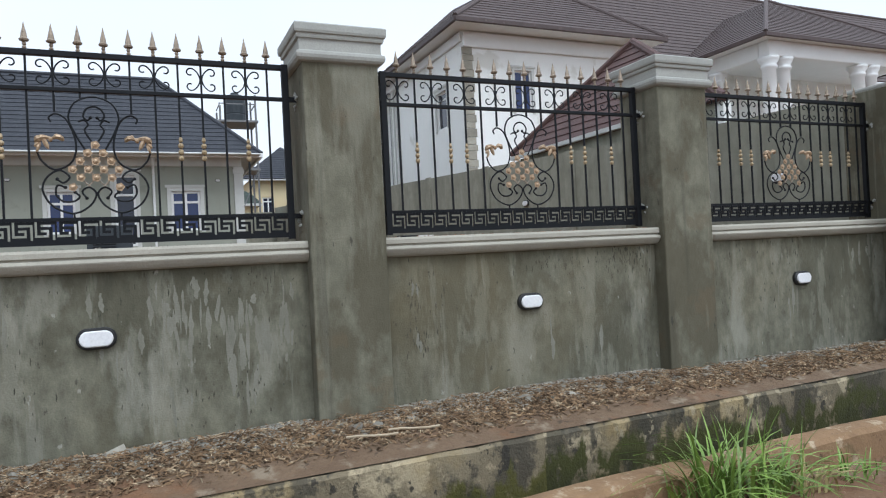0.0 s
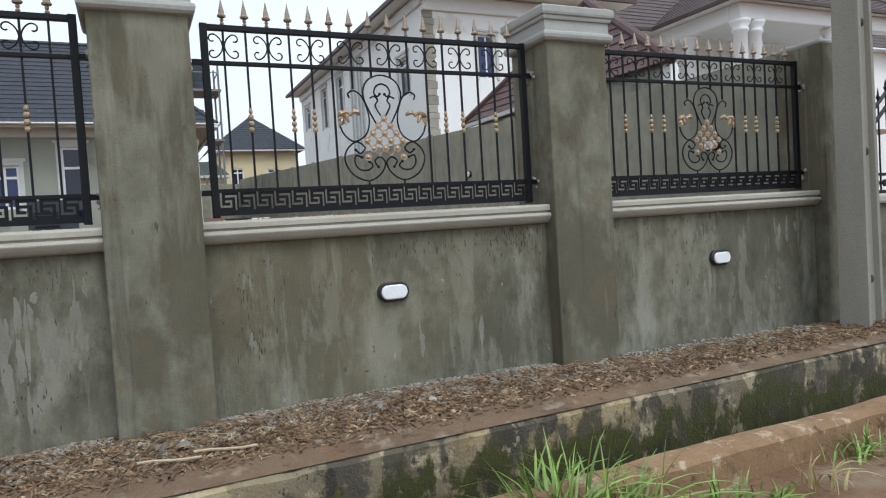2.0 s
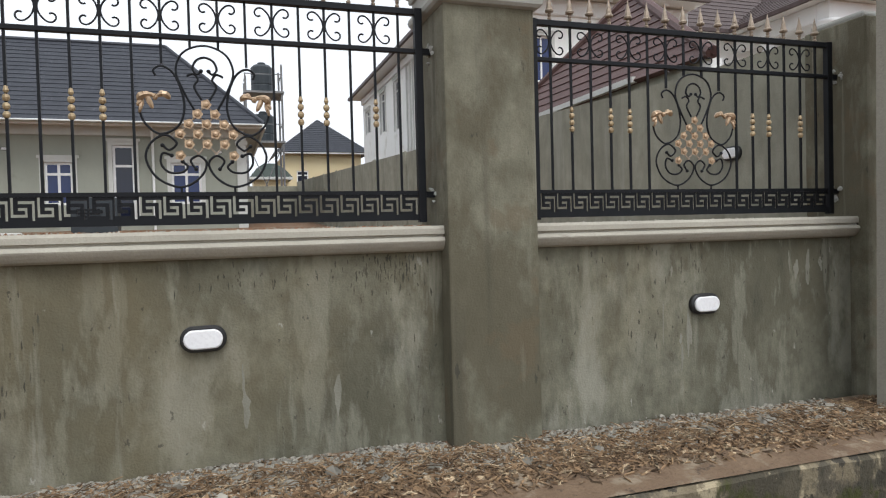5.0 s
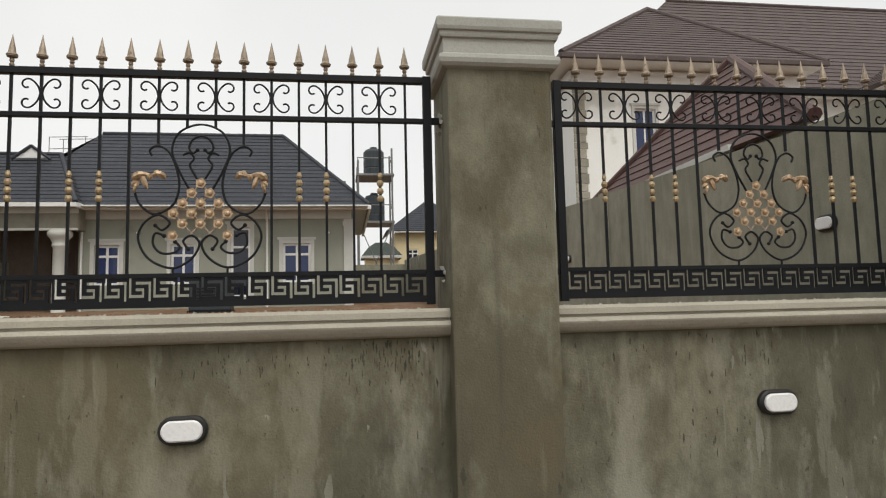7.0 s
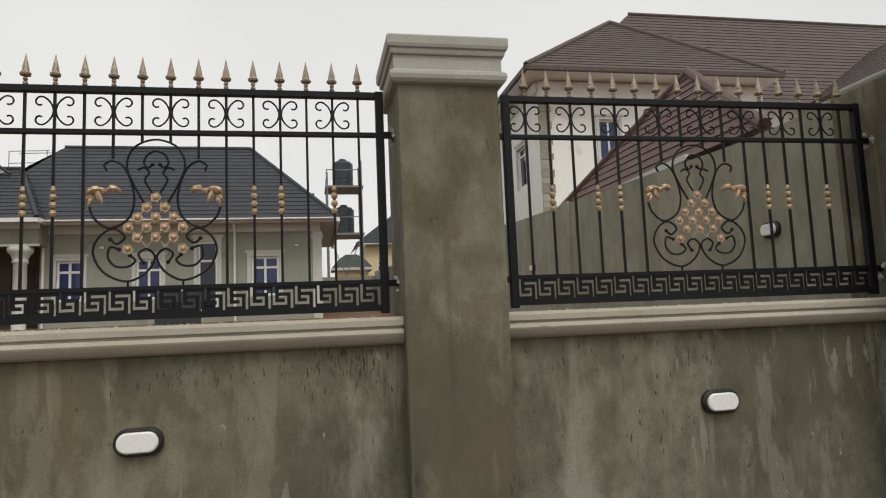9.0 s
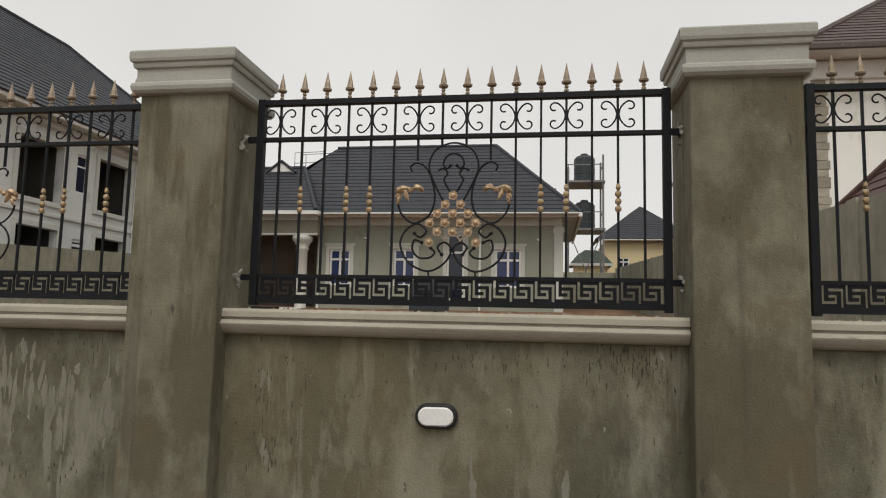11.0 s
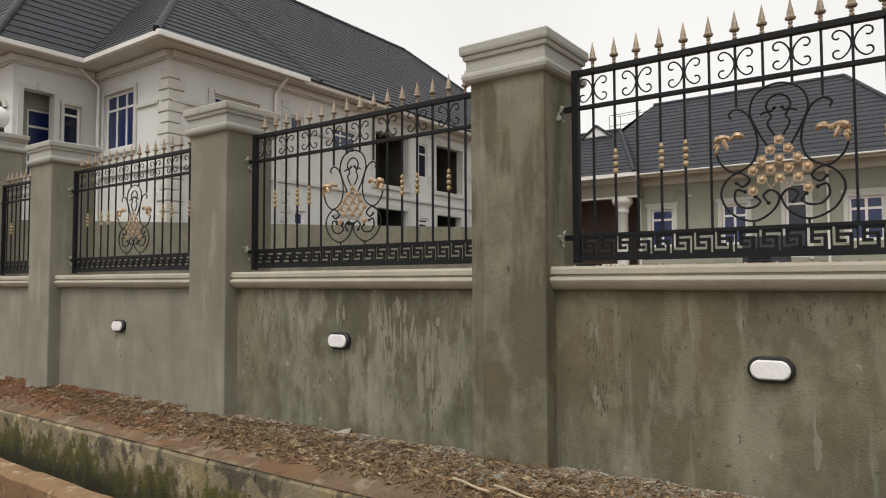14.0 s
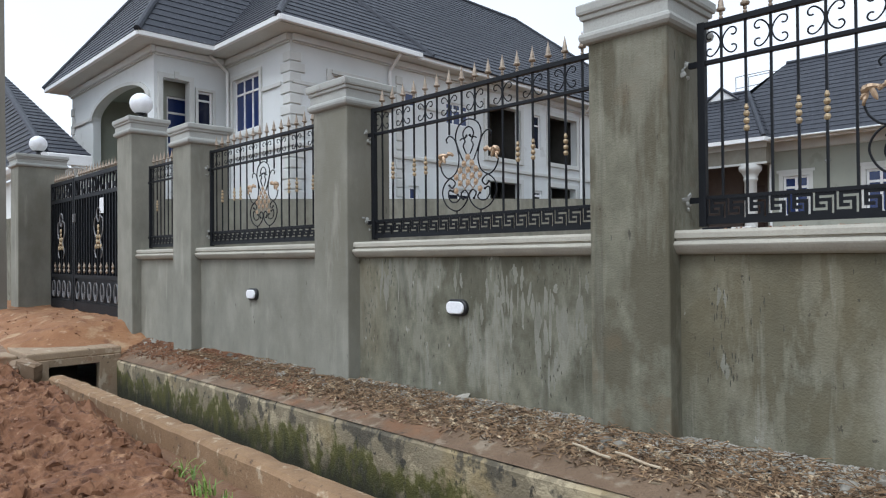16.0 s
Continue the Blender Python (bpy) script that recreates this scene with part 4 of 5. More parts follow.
# porch on the left
facade(b, (-13.4, 33.6, 1.2), 0, 6.9, E - 1.25, [(4.4, 5.4, 0.6, 3.4)], "brick")
part("door", boxes((-9.0, -8.0, 33.68, 33.74, 1.8, 4.6), bevel=0.02), "door_brown", b, "dark brown entrance door")
part("beam", boxes((-13.4, -7.0, 31.0, 31.4, 5.3, 6.2), (-7.38, -7.0, 31.4, 33.5, 5.3, 6.2), bevel=0.03), "stone", b, "porch beam faced with rough stone")
part("cornice", boxes((-13.4, -6.94, 30.9, 31.0, 5.95, 6.2), (-13.4, -6.94, 30.94, 31.0, 5.24, 5.34), bevel=0.02), "trim_grey", b)
for x in (-7.72, -12.2):
    bm = bmesh.new()
    lathe(bm, [(0.34, 1.2), (0.34, 1.5), (0.27, 1.56), (0.25, 4.55), (0.3, 4.6), (0.3, 4.68), (0.27, 4.72), (0.36, 4.92), (0.46, 5.02), (0.48, 5.16), (0.40, 5.3)], 14, (x, 31.2, 0))
    part("column", bm, "trim_grey", b, "grey round porch column", True)
part("soffit", boxes((-13.8, 4.9, 30.7, 41.5, E - 0.1, E - 0.06)), "trim_grey", b)
eave_line(b, [(-14, 30.4), (-6.85, 30.4), (-6.85, 31.2), (5.0, 31.2), (5.0, 41.6)], E, h=0.17)
roof(b, [((-10.5, 31.2, E), (5.0, 31.2, E), (-7.75, 36, 10.62), (0.85, 36, 10.62)), ((5.0, 31.2, E), (5.0, 41.6, E), (0.85, 36, 10.62), (0.85, 36.1, 10.62)), ((5.0, 41.6, E), (-12, 41.6, E), (0.85, 36.1, 10.62), (-7.75, 36.1, 10.62)), ((-11.5, 41.6, E), (-11.5, 31.2, E), (-7.75, 36.1, 10.62), (-7.75, 36, 10.62)),
    ((-16, 30.35, E), (-6.85, 30.35, E), (-13, 33.6, 9.0), (-8.7, 33.6, 9.0)), ((-6.85, 30.35, E), (-6.85, 33.4, E), (-8.7, 33.6, 9.0), (-8.7, 35.5, 9.0)), ((-16, 36, E), (-16, 30.35, E), (-13, 36, 9.0), (-13, 33.6, 9.0))],
    "roof_black", [((-7.75, 36, 10.62), (0.85, 36, 10.62)), ((5.0, 31.2, E), (0.85, 36, 10.62)), ((-6.85, 30.35, E), (-8.7, 33.6, 9.0)), ((-13, 33.6, 9.0), (-8.7, 33.6, 9.0))])
# little dormer gable and rooftop frame
bm = bmesh.new()
prism(bm, [(-10.35, 8.72), (-9.05, 8.72), (-9.7, 9.2)], 33.0, 33.1, "y")
part("gable", bm, "trim_white", b)
for x in (-10.5, -8.9):
    bm = bmesh.new()
    tube(bm, [(x, 32.98, 8.66), (-9.7, 32.98, 9.27)], 0.07, 6)
    part("barge_board", bm, "roof_black", b)
bm = bmesh.new()
for x, y, z in ((-10.6, 37, 10.7), (-8.9, 37, 10.75), (-10.4, 38.2, 10.9), (-8.7, 38.2, 10.95)):
    tube(bm, [(x, y, 8.6), (x, y, z)], 0.02, 5)
for y, z in ((37, 10.7), (38.2, 10.9), (37, 10.1)):
    tube(bm, [(-10.6, y, z), (-8.8, y, z + 0.05)], 0.02, 5)
part("roof_rail", bm, "galv", b)
roof(b, [((2.6, 37.6, 7.9), (4.2, 37.6, 7.9), (2.6, 38.4, 8.7), (3.6, 38.4, 8.7))], "roof_brown")
part("roof_box", boxes((2.4, 4.0, 38.0, 39.5, 7.4, 8.75)), "roof_brown", b)

gen = empty("generator_set", "dark green enclosed generator standing before the bungalow", "generator", (-1.1, 28, 1.7))
part("housing", boxes((-0.75, 0.75, -0.4, 0.4, 0.1, 1.35), bevel=0.03), "tank", gen)
part("skid", boxes((-0.8, 0.8, -0.45, 0.45, 0.0, 0.1)), "iron", gen)
for k in range(5):
    part("louvre", boxes((-0.55, 0.2, -0.43, -0.4, 0.4 + 0.12 * k, 0.46 + 0.12 * k)), "iron", gen)

bulkhead(3.15, 32, 5.2)
bulkhead(-4.9, 32, 5.25)

# tank tower
tw = empty("water_tank_tower", "steel tower carrying two black water tanks", "water tower", (6.05, 48, 1.98))
tw.scale = (1.35, 1.35, 1.35)
for x in (-0.85, 0.85):
    for y in (-0.85, 0.85):
        bm = bmesh.new()
        tube(bm, [(x, y, 0), (x, y, 8.0 if x > 0 else 7.4)], 0.05, 6)
        part("leg", bm, "galv", tw)
for z in (4.2, 6.6):
    part("platform", boxes((-0.95, 0.95, -0.95, 0.95, z, z + 0.1)), "galv", tw)
    part("guard_rail", boxes((0.83, 0.87, -0.9, 0.9, z + 0.9, z + 0.95), (-0.9, 0.9, -0.87, -0.83, z + 0.9, z + 0.94), (-0.87, -0.83, -0.9, 0.9, z + 0.9, z + 0.94)), "galv", tw)
for x in (-0.85, 0.85):
    bm = bmesh.new()
    tube(bm, [(x, -0.85, 0.2), (-x, -0.85, 4.2)], 0.025, 5)
    part("brace", bm, "galv", tw)
for z in (7.785, 11.025):
    tk = empty("water_tank", "black ribbed polyethylene water tank on the steel tower", "water tank", (6.02, 48, z), "water tanks")
    tk.scale = (1.37, 1.37, 1.37)
    bm = bmesh.new()
    lathe(bm, [(0.5, 0.0), (0.52, 0.04), (0.52, 0.38), (0.50, 0.42), (0.52, 0.46), (0.52, 0.84), (0.50, 0.88), (0.52, 0.92), (0.52, 1.25), (0.40, 1.38), (0.2, 1.42)], 20)
    part("shell", bm, "tank", tk)
    bm = bmesh.new()
    lathe(bm, [(0.2, 1.42), (0.2, 1.5), (0.15, 1.53)], 14)
    part("lid", bm, "tank", tk)

# yellow house, shed and shrub far behind
yh = empty("yellow_house", "pale yellow house with a black hip roof in the distance", "house", (0, 0, 0))
oy = [(1.0, 2.0, 3.6, 5.1), (4.0, 5.2, 3.8, 5.0)]
my = facade(yh, (8.4, 60, 2.0), 0, 6.6, 6.6, oy, "paint_yellow")
for o in oy:
    window(yh, my, *o, cols=2, pane="dglass")
facade(yh, (15.0, 60, 2.0), 90, 8, 6.6, [], "paint_yellow")
facade(yh, (8.4, 68, 2.0), -90, 8, 6.6, [], "paint_yellow")
eave_line(yh, [(7.8, 59.4), (15.6, 59.4)], 8.65, h=0.15)
roof(yh, [((7.6, 59.3, 8.65), (15.8, 59.3, 8.65), (11.7, 63, 12.0), (11.7, 63, 12.0)), ((7.6, 68, 8.65), (7.6, 59.3, 8.65), (11.7, 66, 12.0), (11.7, 63, 12.0)), ((15.8, 59.3, 8.65), (15.8, 68, 8.65), (11.7, 63, 12.0), (11.7, 66, 12.0))], "roof_black")
sh = empty("garden_shed", "small shed with a dark green hipped roof behind the rear wall", "shed", (6.9, 56, 2.6))
part("wall", boxes((-1.3, 1.3, -1.2, 1.2, 0, 3.4)), "paint_yellow", sh)
bm = bmesh.new()
ring_stack(bm, -1.35, 1.35, -1.25, 1.25, [(0.25, 3.35), (0.25, 3.5), (-0.3, 4.2), (-0.9, 4.65)])
part("roof", bm, "roof_green", sh)
part("fascia", boxes((-1.62, 1.62, -1.56, -1.5, 3.3, 3.5), bevel=0.01), "trim_grey", sh)
tagged(part("rear_wall", boxes((-10.7, 7.70, 44.0, 44.2, 0.2, 4.62)), "boundary_plaster_skylit"), "grey plastered rear wall of the compound", "wall", kind="structure")

# right boundary wall with its slope
bm = bmesh.new()
prism(bm, [(5.45, 0.0), (5.45, 3.02), (7.0, 3.03), (44.2, 4.90), (44.2, 0.0)], 7.70, 7.92)
tagged(part("boundary_wall", bm, "boundary_plaster_skylit"), "tall grey plastered boundary wall running back", "wall", kind="structure")
for y in (11.1, 14.6, 18.2, 21.8, 25.4, 29.0, 32.6, 36.2, 39.8):
    t = 3.03 + 0.0503 * (y - 7.0)
    part("boundary_pilaster", boxes((7.66, 7.70, y, y + 0.3, 0.5, t + 0.03)), "boundary_plaster_skylit", bpy.data.objects["boundary_wall"])
cpier = empty("corner_pier", "unfinished grey plastered corner pier without a cap", "pier", (7.675, PIER_Y + PIER_D / 2, BASE_Z))
part("shaft", boxes((-0.275, 0.275, -PIER_D / 2, PIER_D / 2, 0, 3.24), bevel=0.012), "pier_plaster", cpier)
part("mortar_bed", boxes((-0.25, 0.26, -0.22, 0.23, 3.24, 3.29), bevel=0.02), "cap", cpier, "rough mortar bed on top")

# white house to the right
r = empty("white_house", "large white two-storey house with a brown shingle roof", "house", (-0.34, -0.17, -0.25))
r.scale = (1.17, 1.17, 1.17)
E = 9.45
orr = [(2.07, 2.8, 6.5, 8.05), (6.2, 7.1, 6.5, 8.05)]
mr = facade(r, (11, 22, 0), 0, 8.3, E - 0.1, orr, "paint_white")
for o in orr:
    window(r, mr, *o, cols=2, transom=0, surround=0.1)
part("frieze", boxes((0, 8.3, -0.12, 0.0, 8.75, 9.3), bevel=0.05), "trim_white", r).matrix_basis = mr
so = [(0.9, 1.9, 7.2, 8.4), (4.5, 5.5, 6.7, 8.7), (7.4, 8.4, 6.4, 8.7), (9.7, 10.2, 4.6, 8.9), (10.7, 11.2, 4.6, 8.9), (15.5, 16.5, 6.2, 7.6)]
msd = facade(r, (11, 40, 0), -90, 18, E - 0.1, so, "paint_white")
for o in so:
    window(r, msd, *o, cols=1, transom=0.2, pane="dglass", surround=0.12, label="tall white framed window with dark panes")
part("frieze", boxes((0, 18, -0.12, 0.0, 8.95, 9.3), bevel=0.05), "trim_white", r).matrix_basis = msd
z = 1.0
k = 0
while z < 8.6:
    part("stone", boxes((11.0 - 0.04, 11.36 + 0.05 * (k % 2), 21.96, 22.0, z, z + 0.2 + 0.05 * (k % 3))), "stone", r)
    z += 0.22 + 0.05 * (k % 3)
    k += 1
facade(r, (19.3, 22, 0), 90, 2.5, E - 0.1, [], "paint_white")
facade(r, (19.3, 24.5, 0), 0, 30, E - 0.1, [(2.0, 3.0, 6.3, 8.0)], "paint_white")
for d in ((10.3, 19.5, 21.1, 40.6), (19.5, 50, 23.9, 40), (23.0, 35.0, 19.4, 23.9)):
    part("soffit", boxes((*d, E - 0.1, E - 0.06)), "trim_white", r)
eave_line(r, [(22.9, 23.9), (22.9, 19.3), (35.1, 19.3), (35.1, 23.9)], E, "roof_brown", 0.14)
eave_line(r, [(19.5, 23.9), (22.9, 23.9)], E, "roof_brown", 0.14)
eave_line(r, [(10.3, 40.6), (10.3, 21.0), (19.5, 21.0)], E, "roof_brown", 0.14)
A, B2 = (15.5, 25.6, 13.2), (17.9, 28.5, 15.05)
roof(r, [((10.3, 21, E), (19.5, 21, E), A, A), ((10.3, 41, E), (10.3, 21, E), (16, 33, 14.5), A), ((19.5, 21, E), (19.5, 26, E), A, (15.5, 30, 13.2)),
    ((12, 23.9, E), (52, 23.9, E), B2, (46, 28.5, 15.05)), ((12.0, 40, E), (12.0, 23.9, E), (17.9, 34, 15.05), B2), ((52, 41, E), (10.3, 41, E), (46, 34, 15.05), (17.9, 34, 15.05)),
    ((22.9, 19.3, E), (35.1, 19.3, E), (29, 24.3, 13.1), (29, 24.3, 13.1)), ((22.9, 26, E), (22.9, 19.3, E), (29, 27, 13.1), (29, 24.3, 13.1)), ((35.1, 19.3, E), (35.1, 26, E), (29, 24.3, 13.1), (29, 27, 13.1))],
    "roof_brown", [((10.3, 21, E), A), ((19.5, 21, E), A), (B2, (46, 28.5, 15.05)), ((22.9, 19.3, E), (29, 24.3, 13.1)), ((35.1, 19.3, E), (29, 24.3, 13.1))])
part("entablature", boxes((23.5, 34.6, 19.7, 20.2, E - 0.75, E - 0.1), (23.5, 24.0, 20.2, 24.5, E - 0.75, E - 0.1), bevel=0.05), "trim_white", r)
part("balcony", boxes((23.5, 34.6, 19.7, 24.4, 4.4, 4.8), (23.5, 34.6, 19.7, 19.9, 4.8, 5.7)), "paint_white", r)
for x, y in ((23.8, 22.6), (23.8, 20.0), (24.6, 20.0), (29.2, 20.0), (30.0, 20.0), (34.2, 20.0)):
    bm = bmesh.new()
    lathe(bm, [(0.36, 4.8), (0.36, 5.1), (0.29, 5.2), (0.27, 8.2), (0.33, 8.26), (0.33, 8.36), (0.28, 8.4), (0.4, 8.58), (0.42, 8.7)], 16, (x, y, 0))
    part("column", bm, "trim_white", r, "white round balcony column", True)

# maroon tiled roof just behind the boundary wall
cp = empty("carport", "low carport with a maroon tiled pyramid roof beside the boundary wall", "carport", (0, 0, 0))
AP = (11.75, 14.05, 6.55)
c1, c2, c3, c4 = (10.0, 9.55, 4.0), (10.0, 17.5, 4.15), (13.5, 17.5, 4.15), (13.4, 14.5, 4.15)
roof(cp, [(c2, c1, AP, AP), (c1, c4, AP, AP), (c4, c3, AP, AP), (c3, c2, AP, AP)], "roof_red", [(c1, AP), (c2, AP), (c3, AP)])
part("side_wall", boxes((10.12, 10.3, 9.9, 17.2, -0.6, 4.02)), "boundary_plaster_skylit", cp, "grey plastered side wall under the eave")
part("valance", boxes((9.95, 10.05, 11.5, 17.5, 4.02, 4.12)), "trim_grey", cp)
for x, y in ((10.2, 9.8), (10.2, 17.3), (13.2, 14.6), (13.3, 17.3)):
    part("post", boxes((x - 0.1, x + 0.1, y - 0.1, y + 0.1, -0.6, 4.0)), "paint_white", cp)


# ---- utility poles ----
def utility_pole(x, y, z, w0, w1, h, turn):
    root = empty("utility_pole", "weathered grey concrete utility pole with step holes", "utility pole", (x, y, z), "utility poles")
    root.matrix_basis = pose(x, y, z, 0, 0, turn)
    bm = bmesh.new()
    # an I section drawn out with a taper
    sec = [(-1, -0.67), (-0.62, -0.67), (-0.55, -0.42), (0.55, -0.42), (0.62, -0.67), (1, -0.67), (1, 0.67), (0.62, 0.67), (0.55, 0.42), (-0.55, 0.42), (-0.62, 0.67), (-1, 0.67)]
    lo = [bm.verts.new((a * w0 / 2, d * w0 / 2, 0)) for a, d in sec]
    hi = [bm.verts.new((a * w1 / 2, d * w1 / 2, h)) for a, d in sec]
    for i in range(12):
        bm.faces.new((lo[i], lo[(i + 1) % 12], hi[(i + 1) % 12], hi[i]))
    bm.faces.new(lo[::-1])
    bm.faces.new(hi)
    part("shaft", bm, "pole", root)
    zz = 1.0
    while zz < h - 1:
        for s in (-1, 1):
            bm = bmesh.new()
            lathe(bm, [(0.035, 0.0), (0.035, 0.02), (0.022, 0.022), (0.022, 0.028)], 10)
            bmesh.ops.transform(bm, matrix=pose(0, s * (0.26 * w0 * 0.8 - 0.002 * zz), zz, 90 if s < 0 else -90), verts=bm.verts[:])
            # a raised disc, the shade of a hole put into its dark colour
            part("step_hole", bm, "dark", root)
        zz += 1.15
    return root


utility_pole(7.36, 4.62, -0.3, 0.37, 0.25, 8.5, 14)
utility_pole(-11.45, 4.12, -0.2, 0.36, 0.24, 8.5, 10)
bm = bmesh.new()
tube(bm, [(-11.6 + 0.15 * math.sin(k / 3), 4.22 + 0.05 * k / 8, 4.9 - 0.3 * math.sin(k / 9 * 3.1)) for k in range(10)], 0.012, 5)
tagged(part("cable", bm, "cable"), "black cable hanging on the concrete pole", "cable")

# neighbour's fence past the pole
tagged(part("neighbour_wall", boxes((7.97, 22, 5.4, 5.62, BASE_Z, 1.36)), "plaster"), "grey plastered low wall of the next plot", "wall", kind="structure")
tagged(part("coping", boxes((7.97, 22, 5.34, 5.68, 1.36, 1.47), bevel=0.03), "coping"), "mortar coping on the next plot's wall", "coping", kind="structure")
np_ = empty("iron_fence_panel", "black iron fence panel with a sweeping curved top", "fence panel", (8.3, 5.5, 1.47))
part("bottom_rail", boxes((0, 4.2, -0.015, 0.015, 0.0, 0.04), (0, 4.2, -0.015, 0.015, 0.2, 0.235)), "iron", np_)
for r0 in (0.0, -0.16):
    bm = bmesh.new()
    tube(bm, [(0.1 * k, 0, 0.6 + r0 + 0.85 * (0.5 - 0.5 * math.cos(math.pi * min(1, k / 16)))) for k in range(43)], 0.022, 6)
    part("curved_rail", bm, "iron", np_)
for k in range(29):
    x = 0.1 + 0.14 * k
    zt = 0.6 + 0.85 * (0.5 - 0.5 * math.cos(math.pi * min(1, x / 1.6)))
    part("bar", boxes((x - 0.007, x + 0.007, -0.007, 0.007, 0.0, zt)), "iron", np_)
    bm = bmesh.new()
    lathe(bm, [(0.008, zt + 0.02), (0.018, zt + 0.05), (0.024, zt + 0.06), (0.014, zt + 0.08), (0.001, zt + 0.17)], 8, (x, 0, 0))
    part("spearhead", bm, "iron", np_)
    bm = bmesh.new()
    lathe(bm, [(0.03, -0.008), (0.042, -0.008), (0.042, 0.008), (0.03, 0.008)], 10)
    bmesh.ops.transform(bm, matrix=pose(x + 0.07, 0, 0.12, 90), verts=bm.verts[:])
    part("ring", bm, "iron", np_)


# ---- gate and gate piers ----
def gate_pier(x0, x1, y0=PIER_Y):
    root = pier(x0, x1, 0.1, 3.33, y0, "fresh_plaster")
    root.name = "gate_pier"
    tagged(root, "tall grey plastered gate pier with a moulded cap", "pier", "gate piers")
    c = (x0 + x1) / 2
    lamp = empty("globe_lamp", "white glass globe lamp standing on a gate pier", "globe lamp", (c, (y0 + PIER_Y + PIER_D) / 2, 3.56), "globe lamps")
    bm = bmesh.new()
    lathe(bm, [(0.10, 0), (0.10, 0.03), (0.05, 0.05), (0.04, 0.10), (0.09, 0.12)], 12)
    part("base", bm, "black_plastic", lamp)
    bm = bmesh.new()
    bmesh.ops.create_uvsphere(bm, u_segments=20, v_segments=12, radius=0.17, matrix=Matrix.Translation((0, 0, 0.27)))
    part("globe", bm, "lamp_white", lamp, "white opal globe", True)


gate_pier(-7.45, -6.85)
gate_pier(-12.6, -12.0, 4.6)
tagged(part("fence_wall", boxes((-24, -12.35, WALL_Y, WALL_Y + 0.24, -0.3, 2.4)), "plaster"), "grey plastered wall beyond the gate", "wall", kind="structure")
gate = empty("double_gate", "black double-leaf sheet iron gate with gold and grey ornaments, closed", "gate", (-11.88, 5.2, 0.55))
for x, wide, bars, curls in ((0.03, 1.49, 9, 4), (1.55, 2.80, 18, 8)):
    leaf = part("gate_leaf", boxes((x, x + wide, -0.02, 0.0, 0.08, 1.98)), "iron", gate)
    part("leaf_frame", boxes(*[(x + a, x + c, -0.05, 0.03, z0, z1) for a, c, z0, z1 in ((0, 0.07, 0, 2.4), (wide - 0.07, wide, 0, 2.4), (0, wide, -0.10, 0.0), (0.07, wide - 0.07, 0, 0.07), (0.07, wide - 0.07, 0.50, 0.57), (0.07, wide - 0.07, 1.98, 2.05), (0.07, wide - 0.07, 2.33, 2.4))]), "iron", leaf)
    for j in range(bars):
        xx = x + 0.14 + 0.148 * j
        part("gate_bar", boxes((xx - 0.012, xx + 0.012, -0.045, -0.02, 0.57, 2.33)), "iron", leaf)
        bm = bmesh.new()
        z = 2.4
        lathe(bm, [(0.008, z), (0.013, z + 0.03), (0.028, z + 0.05), (0.03, z + 0.062), (0.016, z + 0.10), (0.001, z + 0.19)], 8, (xx, 0, 0))
        part("spearhead", bm, "spear", leaf)
    for j in range(curls):
        xx = x + 0.22 + 0.335 * j
        for zc, rr in ((2.19, 0.12), (0.28, 0.16)):
            bm = bmesh.new()
            for s in (-1, 1):
                tube(bm, [(xx + s * (0.015 + 0.10 * math.sin(t * 0.42) * (1 - t / 16)), -0.05, zc + rr * math.cos(t * 0.42 + 0.2)) for t in range(11)], 0.011, 5)
            part("gate_scroll", bm, "galv" if zc < 1 else "iron", leaf)
    for rowk in range(5):
        for colk in range(rowk // 2 + 1):
            bm = bmesh.new()
            lathe(bm, [(0.012, 0.0), (0.045, 0.008), (0.04, 0.02), (0.008, 0.03)], 8)
            bmesh.ops.transform(bm, matrix=pose(x + wide / 2 + (colk - rowk // 2 / 2) * 0.13, -0.05, 1.42 - 0.085 * rowk, 90), verts=bm.verts[:])
            part("rosette", bm, "collar", leaf)
    for s in (-1, 1):
        for pts in ([(0.05, 1.62), (0.2, 1.56), (0.22, 1.36), (0.1, 1.18), (0.2, 1.0), (0.12, 0.88)], [(0.02, 1.5), (0.1, 1.66), (0.03, 1.76)]):
            bm = bmesh.new()
            tube(bm, [(x + wide / 2 + s * p.x, -0.055, p.z) for p in spline(pts, 4)], 0.012, 5)
            part("ornament", bm, "galv", leaf, "silver painted scroll ornament")
    for j in range(1, bars - 1, 2):
        bm = bmesh.new()
        lathe(bm, [(0.012, 0.60), (0.028, 0.64), (0.012, 0.68), (0.026, 0.72), (0.008, 0.80)], 6, (x + 0.14 + 0.148 * j, -0.04, 0))
        part("collar", bm, "spear", leaf)
part("handle", boxes((1.62, 1.68, -0.1, -0.05, 1.55, 1.71), bevel=0.01), "galv", gate)
part("notice", boxes((3.0, 3.2, -0.056, -0.05, 1.65, 1.92)), "trim_white", gate, "small white notice")

